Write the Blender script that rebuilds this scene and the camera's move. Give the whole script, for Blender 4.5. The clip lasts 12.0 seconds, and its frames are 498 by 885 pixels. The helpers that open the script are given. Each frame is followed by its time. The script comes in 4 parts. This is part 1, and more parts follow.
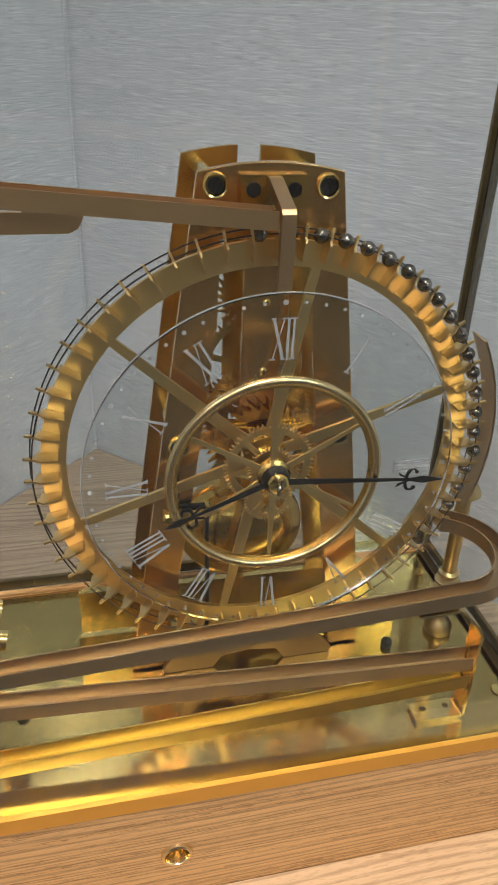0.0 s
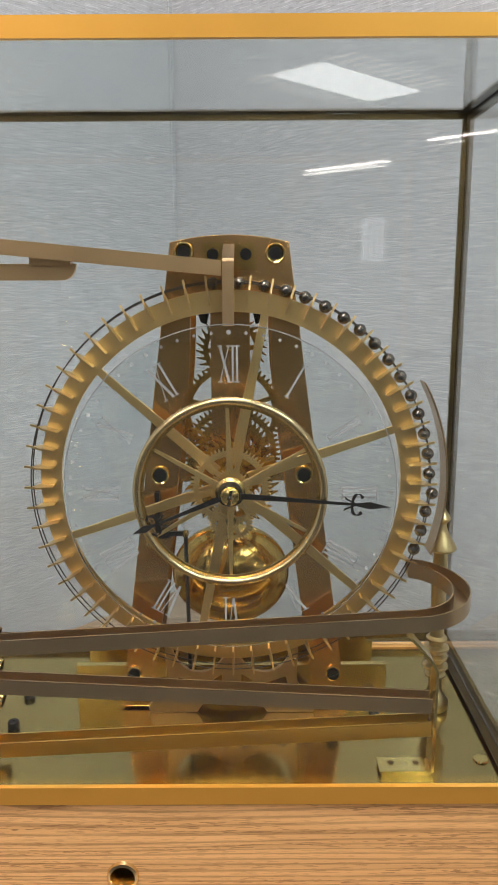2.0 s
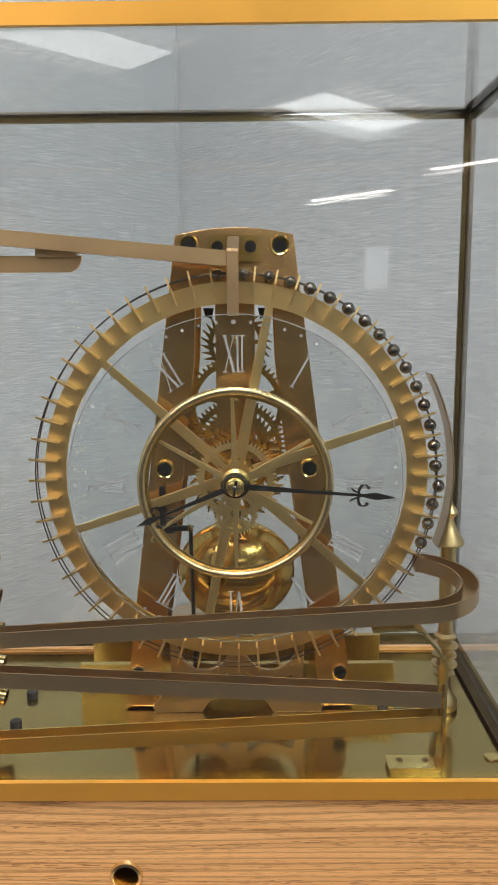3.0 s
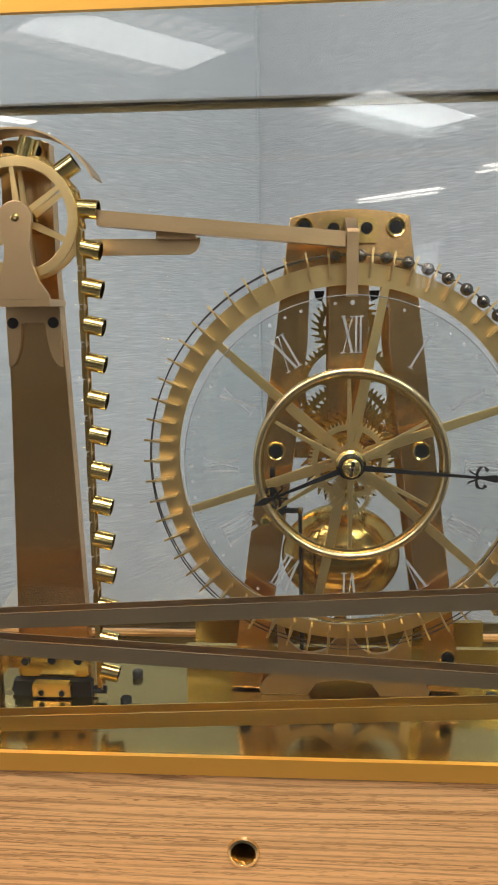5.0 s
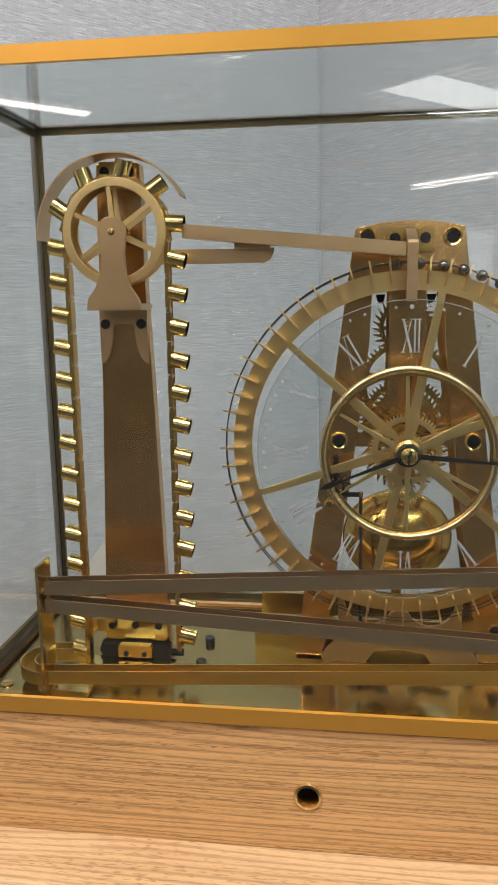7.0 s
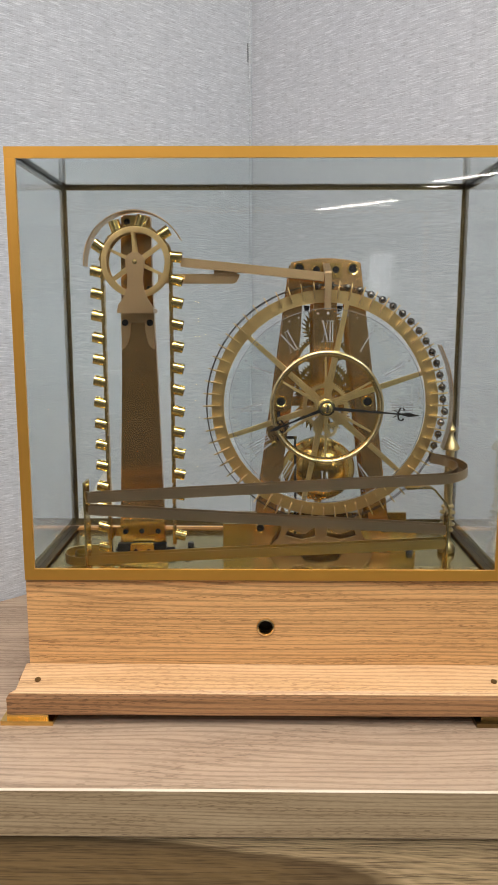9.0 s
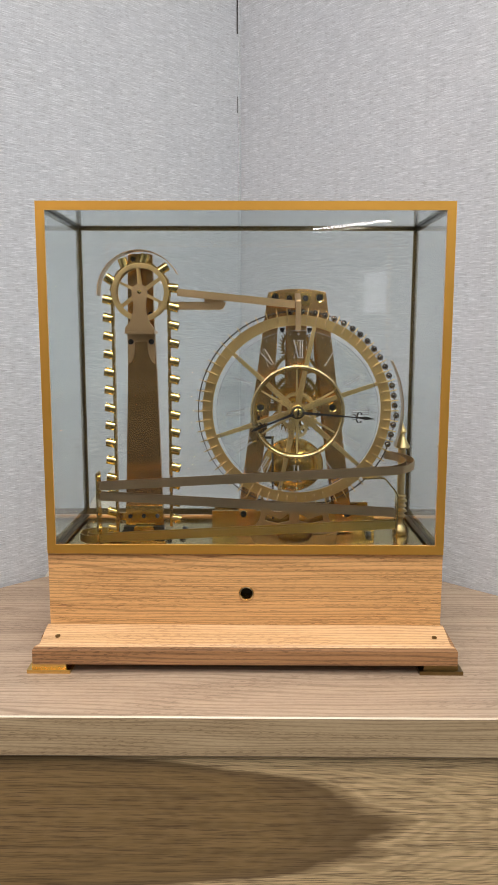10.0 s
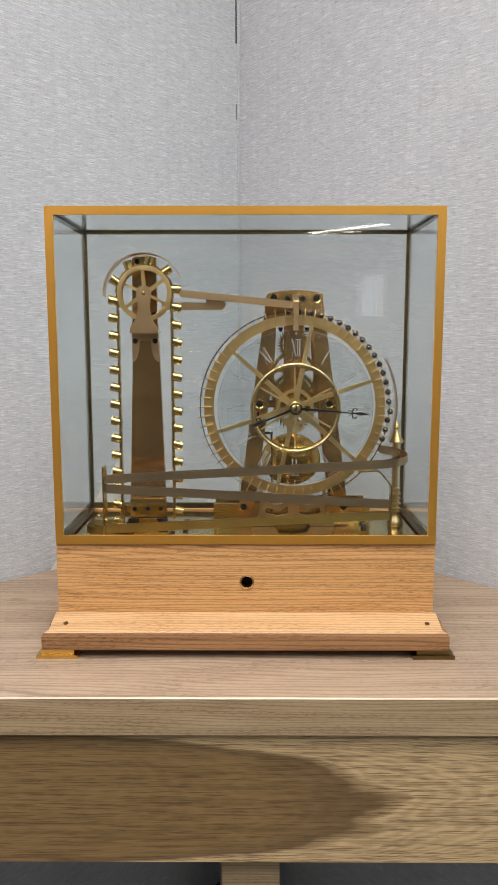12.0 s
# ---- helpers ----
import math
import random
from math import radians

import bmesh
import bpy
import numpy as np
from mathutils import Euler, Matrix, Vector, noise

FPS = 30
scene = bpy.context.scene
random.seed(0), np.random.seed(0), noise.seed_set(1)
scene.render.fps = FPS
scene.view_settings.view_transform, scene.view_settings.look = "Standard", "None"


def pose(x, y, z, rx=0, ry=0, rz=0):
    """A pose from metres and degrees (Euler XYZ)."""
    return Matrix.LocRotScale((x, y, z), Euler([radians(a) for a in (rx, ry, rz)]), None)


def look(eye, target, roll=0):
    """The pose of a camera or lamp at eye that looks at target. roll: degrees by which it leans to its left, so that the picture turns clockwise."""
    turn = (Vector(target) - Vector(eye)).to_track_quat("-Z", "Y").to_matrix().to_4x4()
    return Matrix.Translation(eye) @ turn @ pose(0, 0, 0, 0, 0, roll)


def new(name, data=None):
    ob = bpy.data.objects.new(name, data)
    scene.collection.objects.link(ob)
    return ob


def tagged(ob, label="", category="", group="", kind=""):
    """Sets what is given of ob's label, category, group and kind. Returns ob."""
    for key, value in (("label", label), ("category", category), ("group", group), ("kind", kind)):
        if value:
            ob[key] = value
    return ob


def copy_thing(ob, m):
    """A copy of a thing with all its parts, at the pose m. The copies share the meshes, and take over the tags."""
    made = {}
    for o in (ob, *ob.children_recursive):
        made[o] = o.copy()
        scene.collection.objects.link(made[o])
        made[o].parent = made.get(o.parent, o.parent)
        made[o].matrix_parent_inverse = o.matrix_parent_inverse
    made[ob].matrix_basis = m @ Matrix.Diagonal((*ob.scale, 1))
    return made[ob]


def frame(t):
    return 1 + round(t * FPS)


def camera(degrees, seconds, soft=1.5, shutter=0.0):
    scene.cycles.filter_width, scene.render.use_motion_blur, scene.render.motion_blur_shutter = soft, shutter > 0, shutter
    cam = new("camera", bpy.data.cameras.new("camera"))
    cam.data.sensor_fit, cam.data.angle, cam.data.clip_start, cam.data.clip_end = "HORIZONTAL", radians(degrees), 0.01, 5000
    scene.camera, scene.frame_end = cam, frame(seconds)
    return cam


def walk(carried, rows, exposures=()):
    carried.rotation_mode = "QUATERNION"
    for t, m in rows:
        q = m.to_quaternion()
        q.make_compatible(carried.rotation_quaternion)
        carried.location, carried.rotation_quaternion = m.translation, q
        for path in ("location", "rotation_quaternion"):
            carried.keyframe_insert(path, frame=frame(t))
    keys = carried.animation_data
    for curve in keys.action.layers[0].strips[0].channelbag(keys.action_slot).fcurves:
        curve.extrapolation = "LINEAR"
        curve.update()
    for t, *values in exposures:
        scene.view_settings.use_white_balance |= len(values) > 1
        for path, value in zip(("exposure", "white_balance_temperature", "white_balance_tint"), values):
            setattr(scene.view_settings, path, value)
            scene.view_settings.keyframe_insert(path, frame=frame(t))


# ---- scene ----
cam = camera(36.0, 12.0)
PATH = [
    (0, (-0.031, -0.247, 0.494), (0.391, 1.443, -0.49), 2.5),
    (0.5, (0.008, -0.281, 0.462), (0.279, 1.535, -0.33), 2.7),
    (1, (0.048, -0.31, 0.442), (0.135, 1.574, -0.222), 1.9),
    (1.5, (0.065, -0.333, 0.428), (0.082, 1.593, -0.11), 0.7),
    (2, (0.072, -0.354, 0.411), (0.067, 1.602, -0.006), -0.3),
    (2.5, (0.074, -0.359, 0.391), (0.043, 1.61, 0.039), -0.6),
    (2.7, (0.072, -0.358, 0.39), (0.055, 1.612, 0.049), -0.5),
    (4.3, (0.072, -0.354, 0.38), (0.032, 1.611, 0.011), -0.8),
    (4.5, (0.064, -0.361, 0.377), (0.014, 1.608, 0.032), -0.6),
    (5, (0.032, -0.361, 0.38), (-0.102, 1.605, 0.038), -0.7),
    (5.5, (0.016, -0.356, 0.385), (-0.212, 1.598, 0.025), -0.7),
    (6, (0.011, -0.365, 0.382), (-0.277, 1.583, 0.033), -0.6),
    (6.5, (0.014, -0.38, 0.387), (-0.281, 1.564, 0.021), -0.5),
    (7, (0.024, -0.41, 0.39), (-0.236, 1.538, 0.017), -0.8),
    (7.5, (0.015, -0.442, 0.392), (-0.134, 1.513, -0.001), -1.1),
    (7.7, (-0.002, -0.461, 0.404), (-0.095, 1.49, -0.024), -1.0),
    (9.3, (-0.007, -0.728, 0.38), (-0.027, 1.248, 0.069), -0.0),
    (9.5, (-0.002, -0.763, 0.383), (-0.027, 1.214, 0.079), 0.0),
    (10, (0.01, -0.825, 0.387), (-0.004, 1.154, 0.098), 0.1),
    (10.5, (0.013, -0.857, 0.383), (-0.002, 1.124, 0.108), 0.1),
    (11, (0.009, -0.865, 0.382), (-0.007, 1.117, 0.112), 0.2),
    (11.5, (0.012, -0.862, 0.38), (-0.005, 1.119, 0.108), 0.1),
    (12, (0.008, -0.863, 0.382), (-0.001, 1.118, 0.102), 0.0),
]
walk(cam, [(t, look(eye, target, roll)) for t, eye, target, roll in PATH], [(0.0, -0.22), (0.5, -0.10), (1.5, 0.0), (6.0, 0.0), (7.0, -0.12), (7.5, -0.20), (9.5, 0.0), (12.0, -0.02)])

# ---- light ----
CEIL, TABLE, FLOOR = 1.765, 0.015, -0.72
CORNER = (-0.015, 0.597)
world = bpy.data.worlds.new("world")
world.use_nodes = True
world.node_tree.nodes["Background"].inputs[0].default_value = (0.6, 0.65, 0.7, 1)
world.node_tree.nodes["Background"].inputs[1].default_value = 0.05
LAMP, WATTS = 1.6, 13.6

# ---- materials ----


class Nodes:
    """A node material under construction."""

    def __init__(self, name):
        self.mat = bpy.data.materials.new(name)
        self.mat.use_nodes = True
        self.tree = self.mat.node_tree
        self.tree.nodes.clear()
        self.out = self.add("ShaderNodeOutputMaterial")

    def add(self, kind, **values):
        node = self.tree.nodes.new(kind)
        if "operation" in values:
            node.operation = values["operation"]
        if "data_type" in values:
            node.data_type = values["data_type"]
        if "blend_type" in values:
            node.blend_type = values["blend_type"]
        return node

    def link(self, a, b):
        self.tree.links.new(a, b)

    def put(self, node, **values):
        for key, value in values.items():
            node.inputs[key.replace("_", " ")].default_value = value
        return node

    def coords(self, scale=(1, 1, 1), rot=(0, 0, 0)):
        tc = self.add("ShaderNodeTexCoord")
        mp = self.add("ShaderNodeMapping")
        mp.inputs["Scale"].default_value = scale
        mp.inputs["Rotation"].default_value = rot
        self.link(tc.outputs["Object"], mp.inputs["Vector"])
        return mp.outputs["Vector"]

    def noise(self, vector, scale=1.0, detail=3.0, rough=0.5, distort=0.0):
        n = self.add("ShaderNodeTexNoise")
        self.put(n, Scale=scale, Detail=detail, Roughness=rough, Distortion=distort)
        self.link(vector, n.inputs["Vector"])
        return n.outputs["Fac"]

    def ramp(self, value, stops):
        r = self.add("ShaderNodeValToRGB")
        els = r.color_ramp.elements
        while len(els) < len(stops):
            els.new(0.5)
        for el, (pos, col) in zip(els, stops):
            el.position = pos
            el.color = (*col, 1) if len(col) == 3 else col
        self.link(value, r.inputs["Fac"])
        return r.outputs["Color"]

    def span(self, value, lo, hi, a, b):
        m = self.add("ShaderNodeMapRange")
        for key, v in (("From Min", lo), ("From Max", hi), ("To Min", a), ("To Max", b)):
            m.inputs[key].default_value = v
        self.link(value, m.inputs["Value"])
        return m.outputs["Result"]

    def mix(self, fac, a, b, blend="MIX"):
        m = self.add("ShaderNodeMix", data_type="RGBA", blend_type=blend)
        for key, v in ((0, fac), (6, a), (7, b)):
            if isinstance(v, (int, float)):
                m.inputs[key].default_value = v
            elif isinstance(v, tuple):
                m.inputs[key].default_value = (*v, 1)
            else:
                self.link(v, m.inputs[key])
        return m.outputs[2]

    def math(self, op, a, b=0.0):
        m = self.add("ShaderNodeMath", operation=op)
        for key, v in ((0, a), (1, b)):
            if isinstance(v, (int, float)):
                m.inputs[key].default_value = v
            else:
                self.link(v, m.inputs[key])
        return m.outputs[0]

    def surface(self, color, rough, metal=0.0, bump=None, depth=0.0002, strength=1.0, **extra):
        b = self.add("ShaderNodeBsdfPrincipled")
        for key, v in (("Base Color", color), ("Roughness", rough), ("Metallic", metal)):
            if isinstance(v, tuple):
                b.inputs[key].default_value = (*v, 1)
            elif isinstance(v, (int, float)):
                b.inputs[key].default_value = v
            else:
                self.link(v, b.inputs[key])
        for key, v in extra.items():
            b.inputs[key.replace("_", " ")].default_value = v
        if bump is not None:
            n = self.add("ShaderNodeBump")
            n.inputs["Distance"].default_value = depth
            n.inputs["Strength"].default_value = strength
            self.link(bump, n.inputs["Height"])
            self.link(n.outputs["Normal"], b.inputs["Normal"])
        self.link(b.outputs[0], self.out.inputs[0])
        return self.mat


def metal(name, base, rough, brush=(40, 40, 500), spread=0.016, stain=0.05, bump=0.0, metallic=1.0):
    """Metal with a faint brushed grain, soft tarnish and uneven gloss."""
    n = Nodes(name)
    fine = n.noise(n.coords(brush), 1.0, 3.0, 0.6)
    broad = n.noise(n.coords(), 55.0, 4.0, 0.6)
    patch = n.noise(n.coords(), 12.0, 2.0, 0.5)
    tone = n.math("ADD", n.math("MULTIPLY", broad, 0.5), n.math("MULTIPLY", patch, 0.5))
    col = n.mix(n.span(tone, 0.35, 0.65, 0, 1), tuple(c * (1 - 2 * stain) for c in base), base)
    info = n.add("ShaderNodeObjectInfo").outputs["Random"]
    col = n.mix(n.span(info, 0, 1, 0.0, 0.22), col, tuple(c * 0.68 for c in base))
    r = n.math("ADD", n.span(fine, 0.35, 0.65, rough - spread / 2, rough + spread / 2), n.span(broad, 0.35, 0.7, -0.012, 0.016))
    return n.surface(col, r, metallic, fine if bump else None, 0.00001, bump)


def wood(name, light, mid, dark, rough=0.42, along="x", pore=1.0, rings=14.0, seed=0.0):
    """Open-grained timber: wandering growth bands, dark pore dashes and fine fleck."""
    n = Nodes(name)

    def grain(a, b, c):
        return n.coords((a, b, c)) if along == "x" else n.coords((b, a, c))

    bent = n.noise(grain(1.5, 17, 30), 1.0, 2.0, 0.5, 0.35)
    bands = n.math("SINE", n.math("ADD", n.math("MULTIPLY", bent, rings * 4.0), seed))
    fleck = n.noise(grain(30, 700, 900), 1.0, 3.0, 0.65)
    pores = n.noise(grain(130, 900, 1700), 1.0, 1.0, 0.5)
    wav = n.add("ShaderNodeVectorMath")
    wav.operation = "ADD"
    n.link(grain(5.0, 330, 540), wav.inputs[0])
    n.link(n.noise(grain(9, 14, 14), 1.0, 1.0), wav.inputs[1])
    lines = n.noise(wav.outputs[0], 1.0, 2.0, 0.6)
    tone = n.noise(grain(2.2, 5, 9), 1.0, 2.0)
    sep = n.add("ShaderNodeSeparateXYZ")
    n.link(n.coords(), sep.inputs[0])
    level = n.math("ADD", n.math("MULTIPLY", sep.outputs["Z"], 1650.0), n.math("MULTIPLY", sep.outputs["Y" if along == "x" else "X"], 900.0))
    hair = n.math("SINE", n.math("ADD", n.math("ADD", level, n.math("MULTIPLY", bent, 60.0)), n.math("MULTIPLY", lines, 3.0)))
    col = n.mix(n.span(bands, -1, 1, 0, 0.8), light, mid)
    col = n.mix(n.span(tone, 0.35, 0.7, 0, 0.45), col, mid)
    col = n.mix(n.math("MULTIPLY", n.math("MULTIPLY", n.span(lines, 0.46, 0.60, 0, 1), n.span(bands, -1.0, 1.0, 0.45, 1.0)), 0.12 * pore), col, dark)
    col = n.mix(n.math("MULTIPLY", n.span(hair, 0.0, 0.9, 0, 1), n.math("MULTIPLY", n.span(fleck, 0.36, 0.6, 0.3, 1.0), 0.46 * pore)), col, dark)
    hit = n.math("MULTIPLY", n.span(pores, 0.55, 0.63, 0, 1), n.span(bands, -0.5, 0.9, 0.35, 1.0))
    col = n.mix(n.math("MULTIPLY", hit, 0.46 * pore), col, dark)
    col = n.mix(n.span(fleck, 0.45, 0.75, 0.0, 0.4), col, mid)
    return n.surface(col, n.span(fleck, 0.3, 0.7, rough - 0.06, rough + 0.1), 0.0, pores, 0.00012, -0.5)


BRASS = metal("brushed_brass", (0.83, 0.56, 0.19), 0.21)
# paler copy for front wheels and spokes: their brighter reflections put into colour
BRASS_PALE = metal("pale_brass", (0.82, 0.60, 0.275), 0.312, (60, 60, 300), 0.01, 0.02)
BRASS_SATIN = metal("satin_brass", (0.84, 0.66, 0.36), 0.21, (200, 200, 200), 0.01, 0.02)
BRASS_WARM = metal("coppery_brass", (0.84, 0.525, 0.235), 0.215, (40, 40, 500), 0.01, 0.03)
BRASS_ROSE = metal("rose_brass", (0.72, 0.50, 0.27), 0.312, (60, 60, 400), 0.01, 0.03)
BRASS_YELLOW = metal("yellow_brass", (0.78, 0.595, 0.23), 0.21, (40, 300, 300), 0.01, 0.03)
BRASS_MATTE = metal("matte_brass", (0.52, 0.36, 0.20), 0.36, (60, 60, 400), 0.02, 0.03)
BRASS_TRACK = metal("dull_brass", (0.50, 0.375, 0.225), 0.315, (30, 600, 600), 0.01, 0.03)
BRASS_AGED = metal("aged_brass", (0.62, 0.485, 0.24), 0.315, (60, 60, 60), 0.01, 0.04)
BRASS_OLIVE = metal("olive_brass", (0.66, 0.49, 0.15), 0.315, (30, 600, 600), 0.01, 0.02)
BRASS_SHINY = metal("polished_brass", (0.88, 0.68, 0.27), 0.14, (90, 90, 90), 0.02, 0.04)
BRASS_PLATE = metal("mirror_brass", (0.57, 0.44, 0.17), 0.13, (20, 90, 20), 0.01, 0.04)
BRASS_BELL = metal("bell_brass", (0.70, 0.45, 0.13), 0.17, (60, 60, 60), 0.02, 0.05)
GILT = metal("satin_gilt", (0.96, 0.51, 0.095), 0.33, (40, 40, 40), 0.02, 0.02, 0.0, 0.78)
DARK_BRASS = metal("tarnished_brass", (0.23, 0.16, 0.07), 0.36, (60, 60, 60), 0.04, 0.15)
STEEL = metal("ball_steel", (0.33, 0.30, 0.27), 0.06, (300, 300, 300), 0.02, 0.08)
WIRE = metal("dark_wire", (0.12, 0.105, 0.09), 0.35)
n = Nodes("blackened_steel")
BLUED = n.surface(n.mix(n.noise(n.coords(), 500.0), (0.006, 0.006, 0.006), (0.014, 0.013, 0.012)), 0.42, Specular_IOR_Level=0.25)

n = Nodes("black_plastic")
BLACK = n.surface(n.mix(n.noise(n.coords(), 300.0), (0.012, 0.012, 0.012), (0.025, 0.024, 0.022)), 0.45)
n = Nodes("white_plastic")
WHITE = n.surface(n.mix(n.noise(n.coords(), 120.0), (0.62, 0.62, 0.58), (0.72, 0.71, 0.67)), 0.5)
n = Nodes("etched_white")
ETCHED = n.surface(n.mix(n.noise(n.coords(), 900.0), (0.25, 0.26, 0.27), (0.30, 0.31, 0.32)), 0.7, Alpha=0.72)
n = Nodes("keyhole_dark")
HOLE = n.surface(n.mix(n.noise(n.coords(), 200.0), (0.006, 0.005, 0.004), (0.015, 0.012, 0.01)), 0.8)

OAK = wood("oak", (0.78, 0.46, 0.195), (0.65, 0.36, 0.142), (0.16, 0.075, 0.026), pore=1.4)
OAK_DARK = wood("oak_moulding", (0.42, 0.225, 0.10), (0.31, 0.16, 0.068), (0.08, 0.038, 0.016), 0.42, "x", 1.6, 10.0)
# lighter copy of the plinth oak: light on the rail's top put into colour
OAK_LIT_TOP = wood("oak_plinth_top", (0.72, 0.485, 0.265), (0.62, 0.40, 0.20), (0.28, 0.14, 0.06), 0.42, "x", 1.4, 9.0)
ASH_EDGE = wood("table_edging", (0.50, 0.385, 0.235), (0.40, 0.295, 0.17), (0.17, 0.115, 0.06), 0.5, "x", 1.6, 9.0, 2.0)
ASH = wood("pale_tabletop", (0.50, 0.39, 0.285), (0.40, 0.305, 0.22), (0.20, 0.14, 0.095), 0.5, "x", 1.6, 7.0)


def figured(name):
    """Apron veneer: dark heartwood tongue in pale sapwood, running along x."""
    n = Nodes(name)
    tc = n.add("ShaderNodeTexCoord")
    sep = n.add("ShaderNodeSeparateXYZ")
    n.link(tc.outputs["Object"], sep.inputs[0])
    wav = n.noise(n.coords((5, 1, 28)), 1.0, 4.0, 0.55)
    zc = n.math("ADD", sep.outputs["Z"], 0.105)
    zc = n.math("ADD", zc, n.math("MULTIPLY", sep.outputs["X"], 0.01))
    tip = n.math("SUBTRACT", 0.160, sep.outputs["X"])
    t = n.math("SUBTRACT", tip, n.math("ADD", n.math("MULTIPLY", n.math("POWER", n.math("ABSOLUTE", zc), 4.0), 9000.0), n.math("MULTIPLY", n.math("MULTIPLY", zc, zc), 10.0)))
    t = n.math("ADD", t, n.math("MULTIPLY", n.math("SUBTRACT", wav, 0.5), 0.17))
    heart = n.span(t, -0.005, 0.028, 0, 1)
    rings = n.span(n.math("SINE", n.math("MULTIPLY", t, 230.0)), -1, 1, 0, 1)
    pores = n.noise(n.coords((26, 30, 900)), 1.0, 3.0, 0.65)
    streak = n.noise(n.coords((6, 10, 210)), 1.0, 4.0, 0.65)
    pale = n.mix(n.math("MULTIPLY", rings, 0.5), (0.66, 0.49, 0.27), (0.40, 0.275, 0.135))
    deep = n.mix(n.span(streak, 0.35, 0.68, 0, 1), (0.105, 0.058, 0.015), (0.29, 0.182, 0.060))
    edge = n.math("MULTIPLY", n.span(t, -0.01, 0.02, 0, 1), n.span(t, 0.03, 0.12, 1, 0))
    deep = n.mix(n.math("MULTIPLY", edge, 0.7), deep, (0.085, 0.050, 0.019))
    col = n.mix(n.math("MULTIPLY", heart, 0.85), pale, deep)
    col = n.mix(n.span(streak, 0.5, 0.66, 0, 0.4), col, (0.20, 0.13, 0.07))
    col = n.mix(n.span(pores, 0.50, 0.62, 0, 0.72), col, (0.085, 0.05, 0.024))
    return n.surface(col, 0.5, 0.0, pores, 0.0003, -0.3)


# pale worn chamfer; the highlight it catches is put into its colour too
n = Nodes("worn_edge")
WORN_GLINT = n.surface(n.mix(n.noise(n.coords((6, 300, 300)), 1.0, 3.0), (0.62, 0.53, 0.40), (0.72, 0.64, 0.50)), 0.35)
APRON = figured("figured_veneer")


def wallpaper():
    """Woven grey wallcovering: long pale and dark slubs over a fine weave."""
    n = Nodes("woven_wallcovering")
    slub = n.noise(n.coords((70, 1, 640)), 1.0, 3.0, 0.6)
    pale = n.noise(n.coords((42, 1, 820)), 1.0, 1.0, 0.5)
    dash = n.noise(n.coords((80, 1, 720)), 1.0, 1.0, 0.5)
    thick = n.noise(n.coords((16, 1, 250)), 1.0, 2.0, 0.6)
    warp = n.noise(n.coords((640, 1, 55)), 1.0, 2.0, 0.5)
    weave = n.noise(n.coords((1300, 1, 700)), 1.0, 2.0, 0.7)
    broad = n.noise(n.coords((3, 1, 5)), 1.0, 4.0, 0.6)
    cloud = n.noise(n.coords((22, 1, 30)), 1.0, 4.0, 0.65)
    col = n.mix(n.span(broad, 0.3, 0.7, 0, 1), (0.525, 0.56, 0.60), (0.585, 0.615, 0.645))
    col = n.mix(n.span(cloud, 0.38, 0.66, 0, 0.28), col, (0.456, 0.495, 0.537))
    col = n.mix(n.span(slub, 0.42, 0.64, 0, 0.65), col, (0.424, 0.463, 0.505))
    col = n.mix(n.span(thick, 0.46, 0.62, 0, 0.28), col, (0.36, 0.385, 0.42))
    col = n.mix(n.span(warp, 0.50, 0.66, 0, 0.22), col, (0.717, 0.754, 0.792))
    col = n.mix(n.span(pale, 0.55, 0.64, 0, 0.52), col, (0.836, 0.872, 0.905))
    col = n.mix(n.span(dash, 0.57, 0.64, 0, 0.40), col, (0.229, 0.242, 0.266))
    col = n.mix(n.span(weave, 0.35, 0.7, 0, 0.5), col, (0.402, 0.428, 0.468))
    return n.surface(col, 0.85, 0.0, slub, 0.0004, 0.4)


PAPER = wallpaper()
n = Nodes("grey_plaster")
PLAIN = n.surface(n.mix(n.noise(n.coords(), 3.0, 4.0), (0.36, 0.345, 0.325), (0.43, 0.415, 0.39)), 0.9)
n = Nodes("ceiling_tile")
CEILING = n.surface(n.mix(n.noise(n.coords(), 60.0, 4.0), (0.66, 0.66, 0.65), (0.74, 0.74, 0.73)), 0.9)
n = Nodes("grey_carpet")
CARPET = n.surface(n.mix(n.noise(n.coords(), 400.0, 3.0), (0.06, 0.057, 0.057), (0.105, 0.10, 0.10)), 0.95)

n = Nodes("clear_glass")
GLASS = n.surface((0.910, 0.945, 0.940), 0.0, 0.0, None, Transmission_Weight=1.0, IOR=1.45)
n = Nodes("light_diffuser")
e = n.add("ShaderNodeEmission")
e.inputs[0].default_value = (1.0, 0.94, 0.88, 1)
e.inputs[1].default_value = LAMP
n.link(e.outputs[0], n.out.inputs[0])
DIFFUSER = n.mat
n = Nodes("overcast_sky")
e = n.add("ShaderNodeEmission")
n.link(n.mix(n.noise(n.coords(), 2.0), (0.92, 0.95, 1.0), (1.0, 0.97, 0.95)), e.inputs[0])
e.inputs[1].default_value = 1.8
n.link(e.outputs[0], n.out.inputs[0])
SKYLIGHT = n.mat

# ---- mesh building ----


def thing(name, label, category, at=(0, 0, 0), group="", kind=""):
    ob = new(name)
    ob.location = at
    ob.empty_display_size = 0.01
    return tagged(ob, label, category, group, kind)


SETBACK = 0.0078
set_back = set()


class Group:
    """A sub-assembly of the works: its first mesh is the part, the rest are that part's pieces.

    Its depths are laid out from a plane SETBACK behind the front of the case.
    """

    def __init__(self, top):
        self.top, self.main = top, None


